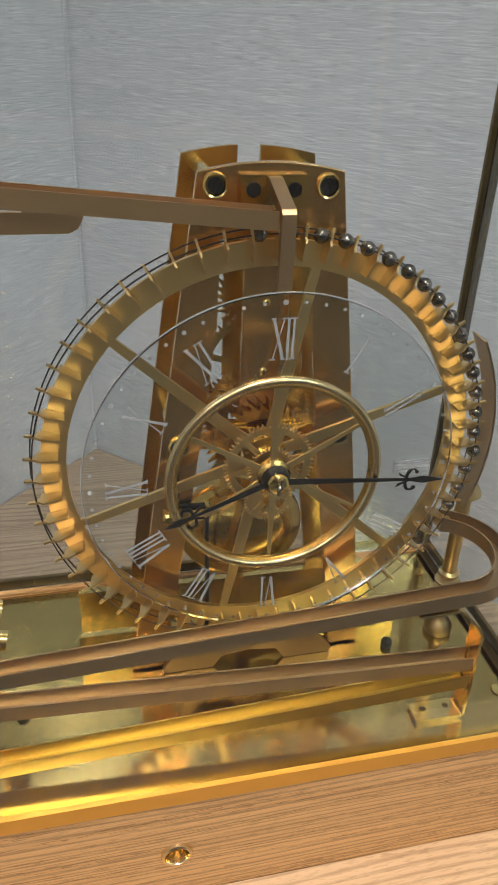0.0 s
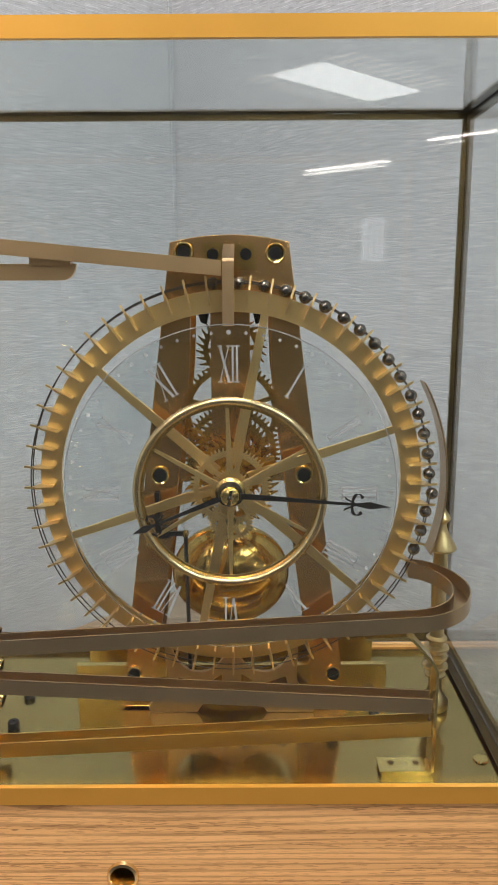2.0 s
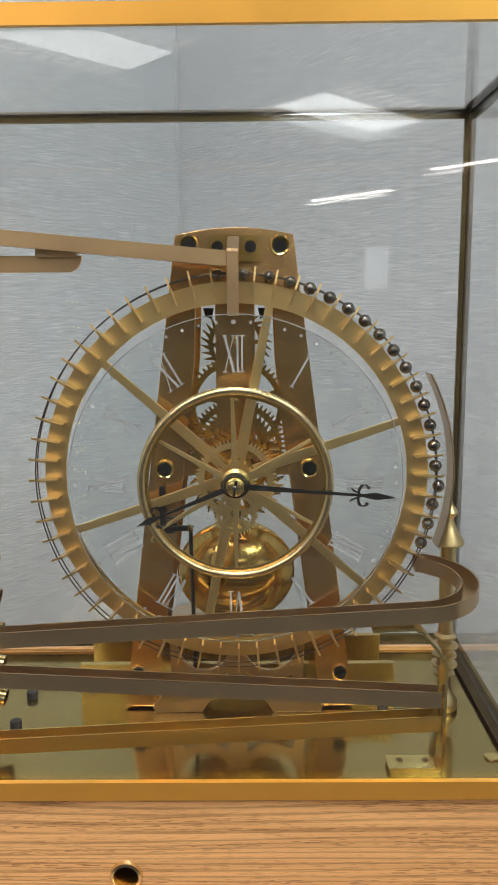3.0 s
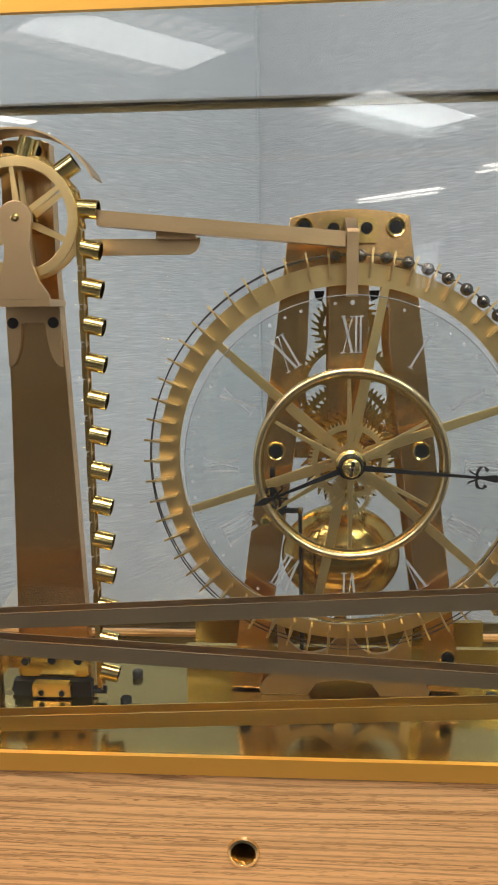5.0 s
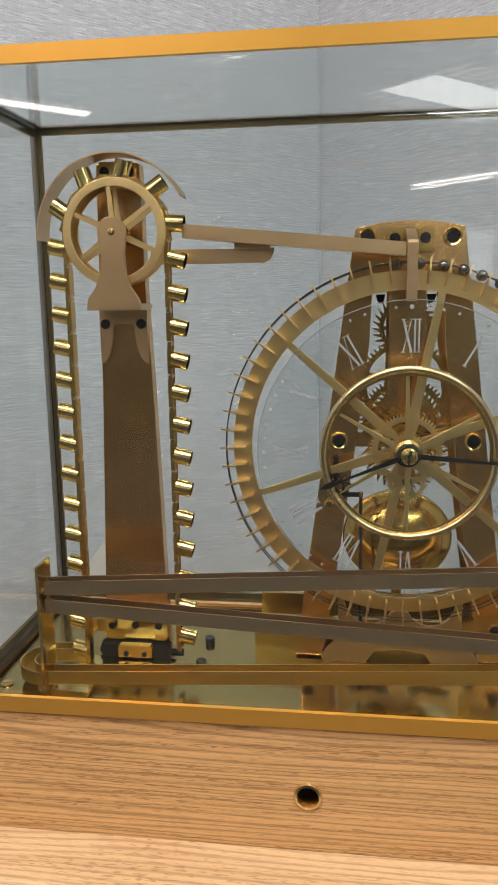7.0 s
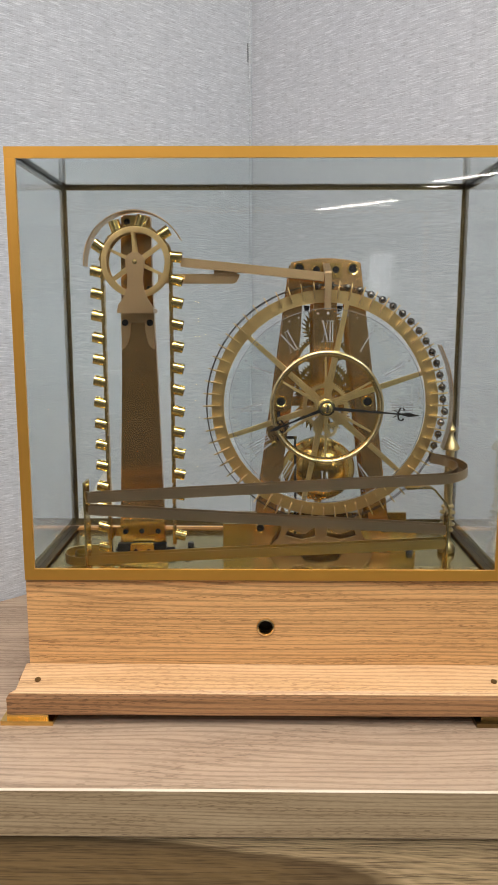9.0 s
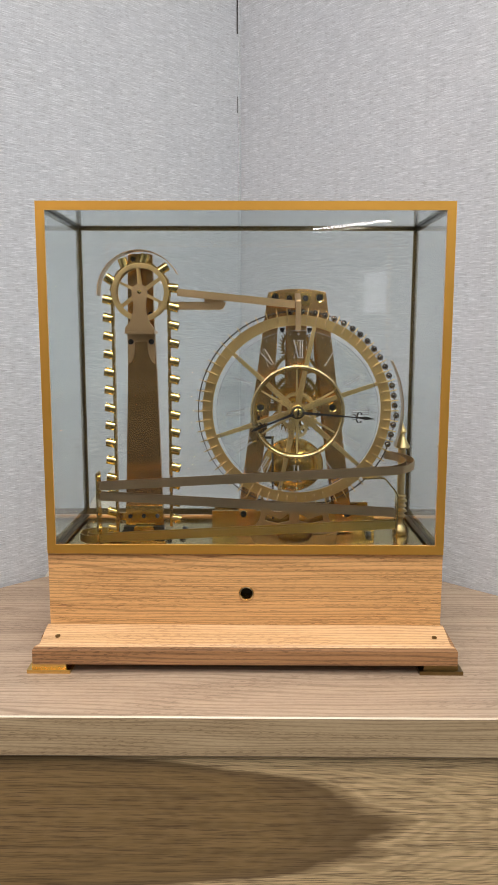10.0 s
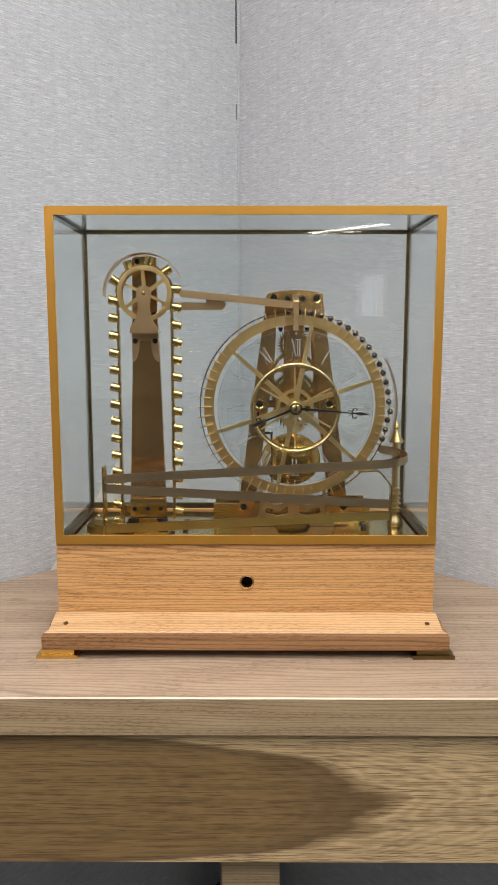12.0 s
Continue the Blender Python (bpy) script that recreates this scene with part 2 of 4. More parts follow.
def part(name, bm, material, parent=None, label="", smooth=False, bevel=0.0):
    """Links a bmesh as one mesh object under a thing or part; vertices are in world metres."""
    if bevel:
        hard = [ed for ed in bm.edges if len(ed.link_faces) == 2 and ed.calc_face_angle(0) > 0.6]
        bmesh.ops.bevel(bm, geom=hard, offset=bevel, segments=2, profile=0.6, affect="EDGES", clamp_overlap=True)
    inside = isinstance(parent, Group) or (parent is not None and parent.name in set_back)
    if inside:
        bmesh.ops.translate(bm, vec=(0, SETBACK, 0), verts=bm.verts)
    bmesh.ops.recalc_face_normals(bm, faces=bm.faces)
    me = bpy.data.meshes.new(name)
    bm.to_mesh(me)
    bm.free()
    me.materials.append(material)
    if smooth:
        for p in me.polygons:
            p.use_smooth = True
        me.set_sharp_from_angle(angle=radians(38))
    ob = new(name, me)
    if inside:
        set_back.add(ob.name)
    if isinstance(parent, Group):
        whole, parent = parent, parent.main or parent.top
        whole.main = whole.main or ob
    if parent is not None:
        if parent.parent is not None and parent.parent.parent is not None:
            parent = parent.parent
        ob.parent = parent
        if parent.parent is None:
            ob.location = -parent.location
    if label:
        tagged(ob, label)
    return ob


def faced(ob, material, axis, least):
    """Gives the faces that look along an axis a material of their own."""
    ob.data.materials.append(material)
    for p in ob.data.polygons:
        if p.normal.dot(Vector(axis)) > least:
            p.material_index = len(ob.data.materials) - 1
    return ob


def box(bm, x0, x1, y0, y1, z0, z1, m=None):
    vs = [bm.verts.new((x, y, z)) for x in (x0, x1) for y in (y0, y1) for z in (z0, z1)]
    for f in ((0, 1, 3, 2), (4, 6, 7, 5), (0, 4, 5, 1), (2, 3, 7, 6), (0, 2, 6, 4), (1, 5, 7, 3)):
        bm.faces.new([vs[i] for i in f])
    if m is not None:
        bmesh.ops.transform(bm, matrix=m, verts=vs)
    return vs


def boxes(*dims):
    bm = bmesh.new()
    for d in dims:
        box(bm, *d)
    return bm


def plate(bm, outer, holes, y0, y1):
    """A flat plate in the xz plane from y0 to y1, with openings."""
    edges = []
    for loop in (outer, *holes):
        vs = [bm.verts.new((x, y0, z)) for x, z in loop]
        edges += [bm.edges.new((vs[i], vs[(i + 1) % len(vs)])) for i in range(len(vs))]
    made = bmesh.ops.triangle_fill(bm, use_beauty=True, use_dissolve=False, edges=edges)["geom"]
    faces = [g for g in made if isinstance(g, bmesh.types.BMFace)]
    ext = bmesh.ops.extrude_face_region(bm, geom=faces)["geom"]
    bmesh.ops.translate(bm, vec=(0, y1 - y0, 0), verts=[g for g in ext if isinstance(g, bmesh.types.BMVert)])
    return bm


def circle(cx, cz, r, count=48, a0=0.0, a1=360.0):
    full = abs(a1 - a0) >= 360
    k = count if full else count + 1
    return [(cx + r * math.cos(radians(a0 + (a1 - a0) * i / count)), cz + r * math.sin(radians(a0 + (a1 - a0) * i / count))) for i in range(k)]


def polar(cx, cz, r, a):
    return cx + r * math.cos(radians(a)), cz + r * math.sin(radians(a))


def revolve(bm, profile, m, count=32):
    """Turns a profile of (radius, height) round z, laid by the matrix m; closed at ends of radius 0."""
    rings = []
    for r, h in profile:
        if r < 1e-7:
            rings.append([bm.verts.new(m @ Vector((0, 0, h)))])
        else:
            rings.append([bm.verts.new(m @ Vector((r * math.cos(2 * math.pi * i / count), r * math.sin(2 * math.pi * i / count), h))) for i in range(count)])
    for a, b in zip(rings, rings[1:]):
        for i in range(count):
            j = (i + 1) % count
            if len(a) == 1 and len(b) == 1:
                continue
            if len(a) == 1:
                bm.faces.new((a[0], b[i], b[j]))
            elif len(b) == 1:
                bm.faces.new((a[i], b[0], a[j]))
            else:
                bm.faces.new((a[i], b[i], b[j], a[j]))
    return bm


def along_y(x, y, z):
    """Lays a turned shape so that its height runs towards the viewer."""
    return Matrix.Translation((x, y, z)) @ Matrix.Rotation(radians(90), 4, "X")


def disc(x, y, z, profile, count=32):
    """A turned piece facing the viewer; profile heights grow towards the viewer."""
    return revolve(bmesh.new(), profile, along_y(x, y, z), count)


def torus(cx, cy, cz, r, minor, count=96, sides=10, squash=1.0):
    bm = bmesh.new()
    rings = []
    for i in range(count):
        a = 2 * math.pi * i / count
        ring = []
        for j in range(sides):
            b = 2 * math.pi * j / sides
            rr = r + minor * math.cos(b)
            ring.append(bm.verts.new((cx + rr * math.cos(a), cy + squash * minor * math.sin(b), cz + rr * math.sin(a))))
        rings.append(ring)
    for i in range(count):
        a, b = rings[i], rings[(i + 1) % count]
        for j in range(sides):
            k = (j + 1) % sides
            bm.faces.new((a[j], a[k], b[k], b[j]))
    return bm


def rod(bm, a, b, r, sides=10):
    a, b = Vector(a), Vector(b)
    m = Matrix.Translation(a) @ (b - a).to_track_quat("Z", "Y").to_matrix().to_4x4()
    revolve(bm, [(0, 0), (r, 0), (r, (b - a).length), (0, (b - a).length)], m, sides)
    return bm


def strip(bm, path, thick, depth):
    """A bent strip: path of (x, z) centre line, thick in its plane, depth (y0, y1)."""
    offs = []
    for i, (x, z) in enumerate(path):
        a = Vector(path[max(i - 1, 0)])
        b = Vector(path[min(i + 1, len(path) - 1)])
        d = (b - a).normalized()
        offs.append((Vector((x, z)), Vector((-d.y, d.x)) * thick / 2))
    outer = [tuple(p + o) for p, o in offs] + [tuple(p - o) for p, o in reversed(offs)]
    rows = [[bm.verts.new((x, y, z)) for x, z in outer] for y in depth]
    k = len(offs)
    for i in range(len(outer)):
        j = (i + 1) % len(outer)
        bm.faces.new((rows[0][i], rows[0][j], rows[1][j], rows[1][i]))
    for row in rows:
        for i in range(k - 1):
            bm.faces.new((row[i], row[i + 1], row[2 * k - 2 - i], row[2 * k - 1 - i]))
    return bm


def channel(bm, path, width, height, wall):
    """An open trough along a path of (x, y, z): outer foot edge at the path's left, floor below, two lips."""
    sect = [(-width / 2, 0), (width / 2, 0), (width / 2, height), (width / 2 - wall, height), (width / 2 - wall, wall), (-width / 2 + wall, wall), (-width / 2 + wall, height), (-width / 2, height)]
    rings = []
    for i, p in enumerate(path):
        a, b = Vector(path[max(i - 1, 0)]), Vector(path[min(i + 1, len(path) - 1)])
        d = b - a
        d.z = 0
        d.normalize()
        side = Vector((d.y, -d.x, 0))
        rings.append([bm.verts.new(Vector(p) + side * u + Vector((0, 0, v))) for u, v in sect])
    k = len(sect)
    for a, b in zip(rings, rings[1:]):
        for i in range(k):
            j = (i + 1) % k
            bm.faces.new((a[i], a[j], b[j], b[i]))
    for ring in (rings[0], rings[-1]):
        bm.faces.new((ring[0], ring[1], ring[4], ring[5]))
        bm.faces.new((ring[1], ring[2], ring[3], ring[4]))
        bm.faces.new((ring[0], ring[5], ring[6], ring[7]))
    return bm


def gear(cx, cz, root, tip, teeth, y0, y1, rim, hub, arms, saw=0.0, phase=0.0, arm=0.0028):
    """A toothed wheel with a rim, arms and hub; saw leans the teeth."""
    outer = []
    for i in range(teeth):
        a = phase + 360 * i / teeth
        w = 360 / teeth
        if saw:
            outer += [polar(cx, cz, root, a), polar(cx, cz, tip, a + saw * w), polar(cx, cz, tip, a + (saw + 0.12) * w), polar(cx, cz, root, a + 0.72 * w)]
        else:
            outer += [polar(cx, cz, root, a), polar(cx, cz, tip, a + 0.16 * w), polar(cx, cz, tip, a + 0.42 * w), polar(cx, cz, root, a + 0.58 * w)]
    holes = []
    inner = root - rim
    for i in range(arms):
        a = phase + 360 * i / arms
        g1 = math.degrees(math.asin(min(0.9, arm / 2 / inner)))
        g2 = math.degrees(math.asin(min(0.9, arm / 2 / hub)))
        step = 360 / arms
        holes.append(circle(cx, cz, inner, 10, a + g1, a + step - g1) + circle(cx, cz, hub, 5, a + step - g2, a + g2))
    return plate(bmesh.new(), outer, holes, y0, y1)


def screw(x, y, z, r, parent, turn=30.0, material=None, depth=0.0022):
    """A slotted cheese-head screw that faces the viewer: head with a real slot."""
    bm = bmesh.new()
    w = r * 0.2
    for s in (-1, 1):
        half = [(r * math.cos(a), s * r * math.sin(a)) for a in [math.asin(w / r) + (math.pi - 2 * math.asin(w / r)) * i / 12 for i in range(13)]]
        c, sn = math.cos(radians(turn)), math.sin(radians(turn))
        plate(bm, [(x + u * c - v * sn, z + u * sn + v * c) for u, v in half], [], y - depth, y)
    revolve(bm, [(0, 0), (r * 0.98, 0), (r * 0.98, depth * 0.55), (0, depth * 0.55)], along_y(x, y, z), 20)
    return part("screw", bm, material or BLUED, parent, "slotted blackened screw" if material is None else "")

# ---- the room ----
ROOM = 11.0
DIR_L, DIR_R = Vector((-1, -1, 0)).normalized(), Vector((1, -1, 0)).normalized()


def room_at(s, t, z):
    """A place s metres along the left wall and t along the right one."""
    return Vector((*CORNER, 0)) + DIR_L * s + DIR_R * t + Vector((0, 0, z))


def wall(name, start, along, material, label, length=ROOM, opening=None):
    """A wall 0.12 thick whose inner face runs from start along a level direction, built in its own axes."""
    bm = boxes((0, length, 0.0, 0.12, FLOOR, CEIL))
    if opening:
        a, b, c, d = opening
        bm = boxes((0, a, 0.0, 0.12, FLOOR, CEIL), (b, length, 0.0, 0.12, FLOOR, CEIL), (a, b, 0.0, 0.12, FLOOR, c), (a, b, 0.0, 0.12, d, CEIL))
    ob = part(name, bm, material)
    x = along.normalized()
    y = Vector((0, 0, 1)).cross(x)
    ob.matrix_world = Matrix.Translation((start.x, start.y, 0)) @ Matrix((x, y, Vector((0, 0, 1)))).transposed().to_4x4()
    return tagged(ob, label, "wall", "", "structure")


wall("wall_left", room_at(ROOM, 0, 0), -DIR_L, PAPER, "wall covered in grey woven wallpaper")
wall("wall_right", room_at(0, 0, 0), DIR_R, PAPER, "wall covered in grey woven wallpaper", ROOM + 0.12)
wall("wall_far", room_at(0, ROOM, 0), DIR_L, PLAIN, "plain grey plastered wall", ROOM + 0.12, (7.71, 8.29, 0.70, 1.42))
wall("wall_rear", room_at(ROOM, ROOM, 0), -DIR_R, PLAIN, "plain grey plastered wall", ROOM + 0.12)

TURN45 = Matrix.Translation((*CORNER, 0)) @ Matrix.Rotation(radians(-45), 4, "Z")
fl = part("floor", boxes((-0.2, ROOM + 0.2, -ROOM - 0.2, 0.2, FLOOR - 0.1, FLOOR)), CARPET)
fl.matrix_world = TURN45
tagged(fl, "dark grey short-pile carpet floor", "floor", "", "structure")
ce = part("ceiling", boxes((-0.2, ROOM + 0.2, -ROOM - 0.2, 0.2, CEIL, CEIL + 0.1)), CEILING)
ce.matrix_world = TURN45
tagged(ce, "white office ceiling", "ceiling", "", "structure")

# seam of the wallcovering in the corner, with gaps where it has opened
bm = bmesh.new()
rod(bm, (CORNER[0] - 0.0015, CORNER[1] - 0.003, TABLE), (CORNER[0] - 0.0045, CORNER[1] - 0.0055, 0.95), 0.0012, 8)
tagged(part("corner_seam", bm, PAPER), "lifted wallpaper seam in the corner", "trim", "", "structure")
for z0, z1, w in ((0.895, 1.20, 0.0009), (0.765, 0.792, 0.0005)):
    bm = boxes((CORNER[0] - 0.0066 - w, CORNER[0] - 0.0066 + w, CORNER[1] - 0.0090, CORNER[1] - 0.0070, z0, z1))
    tagged(part("seam_gap", bm, HOLE), "dark open gap in the wallpaper seam", "trim", "", "structure")


def troffer():
    """Recessed ceiling light: white pan with a rim, louvre blades and a glowing tube behind."""
    t = thing("ceiling_light", "white ceiling light with glowing tubes", "ceiling light", (0, 0, 0), "ceiling lights")
    bm = boxes((-0.61, 0.61, -0.16, -0.13, -0.03, 0), (-0.61, 0.61, 0.13, 0.16, -0.03, 0), (-0.61, -0.58, -0.13, 0.13, -0.03, 0), (0.58, 0.61, -0.13, 0.13, -0.03, 0))
    part("rim", bm, WHITE, t)
    part("diffuser", boxes((-0.58, 0.58, -0.13, 0.13, -0.012, -0.002)), DIFFUSER, t)
    for i in range(9):
        part("louvre_blade", boxes((-0.47 + i * 0.1175 - 0.002, -0.47 + i * 0.1175 + 0.002, -0.13, 0.13, -0.03, -0.013)), WHITE, t)
    return t


WARM_WHITE, COOL_WHITE, DAY_WHITE, PINK_WHITE = (1.0, 0.895, 0.82), (0.81, 0.93, 0.94), (0.93, 0.96, 0.95), (1.0, 0.80, 0.78)
first = troffer()
# place along both walls, turn, stretch, power, colour
spots = (
    # first three are unseen; the cool and pink ones tint the two walls apart
    (1.0, 1.0, 45, 1.0, 2.0, 2.2, WARM_WHITE), (0.8, 2.5, 45, 1.0, 2.0, 1.6, COOL_WHITE), (2.5, 0.8, 45, 1.0, 2.0, 1.6, PINK_WHITE),
    (3.65, 4.75, 135, 1.0, 1.9, 0.70, DAY_WHITE), (3.68, 2.5, 135, 0.9, 1.7, 0.36, DAY_WHITE),
    (5.57, 2.45, 135, 0.8, 0.65, 0.6, WARM_WHITE), (6.15, 7.9, 45, 1.1, 0.75, 1.0, WARM_WHITE), (4.1, 7.1, 45, 0.7, 0.60, 0.5, WARM_WHITE),
    # unseen extra pair, added to brighten the far walls
    (8.9, 1.84, 45, 1.0, 1.0, 2.4, WARM_WHITE), (1.84, 8.9, 45, 1.0, 1.0, 2.4, WARM_WHITE),
)
for i, (s, t, turn, sx, sy, power, colour) in enumerate(spots):
    m = Matrix.Translation(room_at(s, t, CEIL)) @ Matrix.Rotation(radians(turn), 4, "Z") @ Matrix.Diagonal((sx, sy, 1, 1))
    if i == 0:
        first.matrix_basis = m
    else:
        copy_thing(first, m)
    lamp = bpy.data.lights.new("tube_light", "AREA")
    lamp.shape, lamp.size, lamp.size_y, lamp.energy, lamp.color = "RECTANGLE", 1.12, 0.24, WATTS * power, colour
    new("tube_light", lamp).matrix_world = m @ Matrix.Translation((0, 0, -0.035))

# window with vertical blinds in the far wall
win = thing("window_1", "far window with pale vertical blinds", "window", room_at(8.0, ROOM, 0), "", "structure")
win.rotation_euler = (0, 0, math.atan2(DIR_L.y, DIR_L.x))
WIN = (-0.29, 0.29, 0.70, 1.42)
for nm, d in (("window_frame", (WIN[0] - 0.05, WIN[1] + 0.05, -0.015, 0.01, WIN[3], WIN[3] + 0.05)), ("window_sill", (WIN[0] - 0.05, WIN[1] + 0.05, -0.06, 0.01, WIN[2] - 0.03, WIN[2])), ("window_frame", (WIN[0] - 0.05, WIN[0], -0.015, 0.01, WIN[2], WIN[3])), ("window_frame", (WIN[1], WIN[1] + 0.05, -0.015, 0.01, WIN[2], WIN[3]))):
    ob = part(nm, boxes(d), WHITE)
    ob.parent = win
for i in range(5):
    ob = part("blind_slat", boxes((WIN[0] + 0.03 + i * 0.115, WIN[0] + 0.075 + i * 0.115, 0.03, 0.033, WIN[2], WIN[3])), WHITE)
    ob.parent = win
sky = part("backdrop", boxes((WIN[0] - 0.4, WIN[1] + 0.4, 0.30, 0.31, WIN[2] - 0.4, WIN[3] + 0.4)), SKYLIGHT)
sky.matrix_world = Matrix.Translation(win.location) @ Matrix.Rotation(win.rotation_euler.z, 4, "Z")
tagged(sky, "bright overcast sky outside the window", "sky", "", "structure")

# ---- the corner table ----
EDGE = -0.1265
table = thing("corner_table", "pale wooden corner table with a figured apron", "table", (0, 0.1, FLOOR))
bm = bmesh.new()
CH = 0.0014
prof = [(EDGE, TABLE - 0.042 + CH), (EDGE, TABLE - CH), (EDGE + CH, TABLE), (None, TABLE), (None, TABLE - 0.042), (EDGE + CH, TABLE - 0.042)]
cols = []
for x, back in ((-0.700, CORNER[1] - 0.6895), (CORNER[0], CORNER[1] - 0.004), (0.672, CORNER[1] - 0.6895)):
    cols.append([bm.verts.new((x, back if y is None else y, z)) for y, z in prof])
for a, b in zip(cols, cols[1:]):
    for i in range(6):
        j = (i + 1) % 6
        bm.faces.new((a[i], a[j], b[j], b[i]))
bm.faces.new(cols[0])
bm.faces.new(cols[2][::-1])
faced(faced(part("tabletop", bm, ASH, table, "pale wood-grain tabletop with a worn, highlighted edge"), ASH_EDGE, (0, -1, 0), 0.9), WORN_GLINT, (0, -0.707, 0.707), 0.95)
part("apron", boxes((-0.672, 0.645, EDGE + 0.008, EDGE + 0.026, -0.174, TABLE - 0.042)), APRON, table, "brown heartwood-figured apron board", bevel=0.001)
part("leg", boxes((-0.025, 0.038, EDGE + 0.032, EDGE + 0.07, FLOOR, TABLE - 0.043)), ASH_EDGE, table, bevel=0.002)
part("leg", boxes((-0.63, -0.57, EDGE + 0.032, EDGE + 0.07, FLOOR, TABLE - 0.043)), ASH_EDGE, table, bevel=0.002)
part("leg", boxes((0.54, 0.60, EDGE + 0.032, EDGE + 0.07, FLOOR, TABLE - 0.043)), ASH_EDGE, table, bevel=0.002)
part("leg", boxes((-0.05, 0.03, 0.40, 0.47, FLOOR, TABLE - 0.043)), ASH_EDGE, table, bevel=0.002)

# white card left standing against the wall behind the clock
bm = plate(bmesh.new(), [(0, 0), (0.150, 0), (0.128, 0.160)], [], 0, 0.0014)
card = part("paper_card", bm, WHITE)
card.matrix_world = Matrix.Translation((-0.308, 0.2975, TABLE)) @ Matrix.Rotation(radians(45), 4, "Z") @ Matrix.Rotation(radians(2), 4, "X")
tagged(card, "white folded paper card leaning against the grey wall", "card")

# ---- wooden base of the clock ----
BACK = 0.188
clock = thing("rolling_ball_clock", "brass skeleton rolling ball clock on an oak base", "clock", (0, 0.08, TABLE))
base = clock
BOX = 0.2205
KX, KZ = 0.0015, 0.0945
face = plate(bmesh.new(), [(-BOX, 0.050), (BOX, 0.050), (BOX, 0.1385), (-BOX, 0.1385)], [circle(KX, KZ, 0.0080, 40)], 0.004, 0.022)
part("front_board", face, OAK, base, "oak front board with straight grain")
part("box", boxes((-BOX, BOX, 0.0221, BACK - 0.004, 0.050, 0.1383)), OAK, base, "oak box with straight grain", bevel=0.0015)
for d in ((-BOX, BOX, 0.0034, 0.0074, 0.1386, 0.1411), (-BOX, BOX, BACK - 0.0075, BACK - 0.0035, 0.1386, 0.1411), (-BOX, -0.2130, 0.0075, BACK - 0.0076, 0.1386, 0.1411), (0.2130, BOX, 0.0075, BACK - 0.0076, 0.1386, 0.1411)):
    part("top_lip", boxes(d), OAK, base, bevel=0.0008)


def moulding(bm, y0, flip):
    """Plinth rail: gently sloped top, rounded nose, straight face; the ends slope in above the nose."""
    prof = [(0.0, 0.0255, 0), (-0.036, 0.0255, 0), (-0.0375, 0.027, 0), (-0.0375, 0.042, 0), (-0.036, 0.046, 0.0022), (-0.033, 0.0482, 0.0075), (0.0, 0.0575, 0.0080)]
    rows = [[bm.verts.new((e * (PL - p[2]), (y0 - p[0] if flip else y0 + p[0]), p[1])) for p in prof] for e in (-1, 1)]
    for i in range(len(prof)):
        j = (i + 1) % len(prof)
        bm.faces.new((rows[0][i], rows[0][j], rows[1][j], rows[1][i]))
    bm.faces.new(rows[0])
    bm.faces.new(rows[1])
    return bm


def side_rail(e):
    """Rail along an end of the box, sloped like the front one."""
    bm = bmesh.new()
    prof = [(BOX + 0.0002, 0.0255), (PL, 0.0255), (PL, 0.042), (PL - 0.0022, 0.046), (PL - 0.0075, 0.0482), (BOX + 0.0002, 0.0565)]
    rows = [[bm.verts.new((e * x, y, z)) for x, z in prof] for y in (0.0036, BACK - 0.0036)]
    for i in range(6):
        j = (i + 1) % 6
        bm.faces.new((rows[0][i], rows[0][j], rows[1][j], rows[1][i]))
    bm.faces.new(rows[0])
    bm.faces.new(rows[1])
    return bm


PL = 0.2315
# the rail's upward faces are coloured as lit, its front stays dark
faced(part("plinth", moulding(bmesh.new(), 0.0035, False), OAK_DARK, base, "oak plinth rail with a rounded nose", bevel=0.0010), OAK_LIT_TOP, (0, 0, 1), 0.6)
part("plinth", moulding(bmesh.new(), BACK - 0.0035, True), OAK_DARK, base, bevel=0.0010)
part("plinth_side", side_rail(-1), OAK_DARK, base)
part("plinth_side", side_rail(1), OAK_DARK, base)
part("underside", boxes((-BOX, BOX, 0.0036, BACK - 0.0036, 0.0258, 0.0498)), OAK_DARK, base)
for sx in (-1, 1):
    for fy, dy in ((-0.033, 1), (BACK + 0.033, -1)):
        y0, y1 = sorted((fy, fy + dy * 0.046))
        x0, x1 = sorted((sx * 0.2385, sx * 0.191))
        # right-hand feet take the darker brass, left-hand ones the plain brass
        foot = part("foot", boxes((x0, x1, y0, y1, TABLE, TABLE + 0.0042)), DARK_BRASS if sx > 0 else BRASS, base, "stepped dark brass foot" if sx > 0 else "stepped brass foot", bevel=0.0005)
        part("foot_block", boxes((x0 + 0.005, x1 - 0.005, y0 + 0.004, y1 - 0.004, TABLE + 0.0042, 0.0256)), DARK_BRASS if sx > 0 else BRASS, foot)
for sx in (-0.207, 0.209):
    part("plug", revolve(bmesh.new(), [(0, 0), (0.0028, 0), (0.0028, 0.0006), (0, 0.0006)], Matrix.Translation((sx, -0.018, 0.0521)) @ Matrix.Rotation(radians(14.5), 4, "X"), 16), DARK_BRASS, base, "small brass plug")
key = part("keyhole_bush", disc(KX, 0.004, KZ, [(0.0062, -0.0165), (0.0062, 0.0012), (0.0068, 0.0022), (0.0082, 0.0018), (0.0088, 0.0), (0.0079, -0.0002), (0.0079, -0.0165)], 40), BRASS_SATIN, base, "round brass keyhole bush", smooth=True)
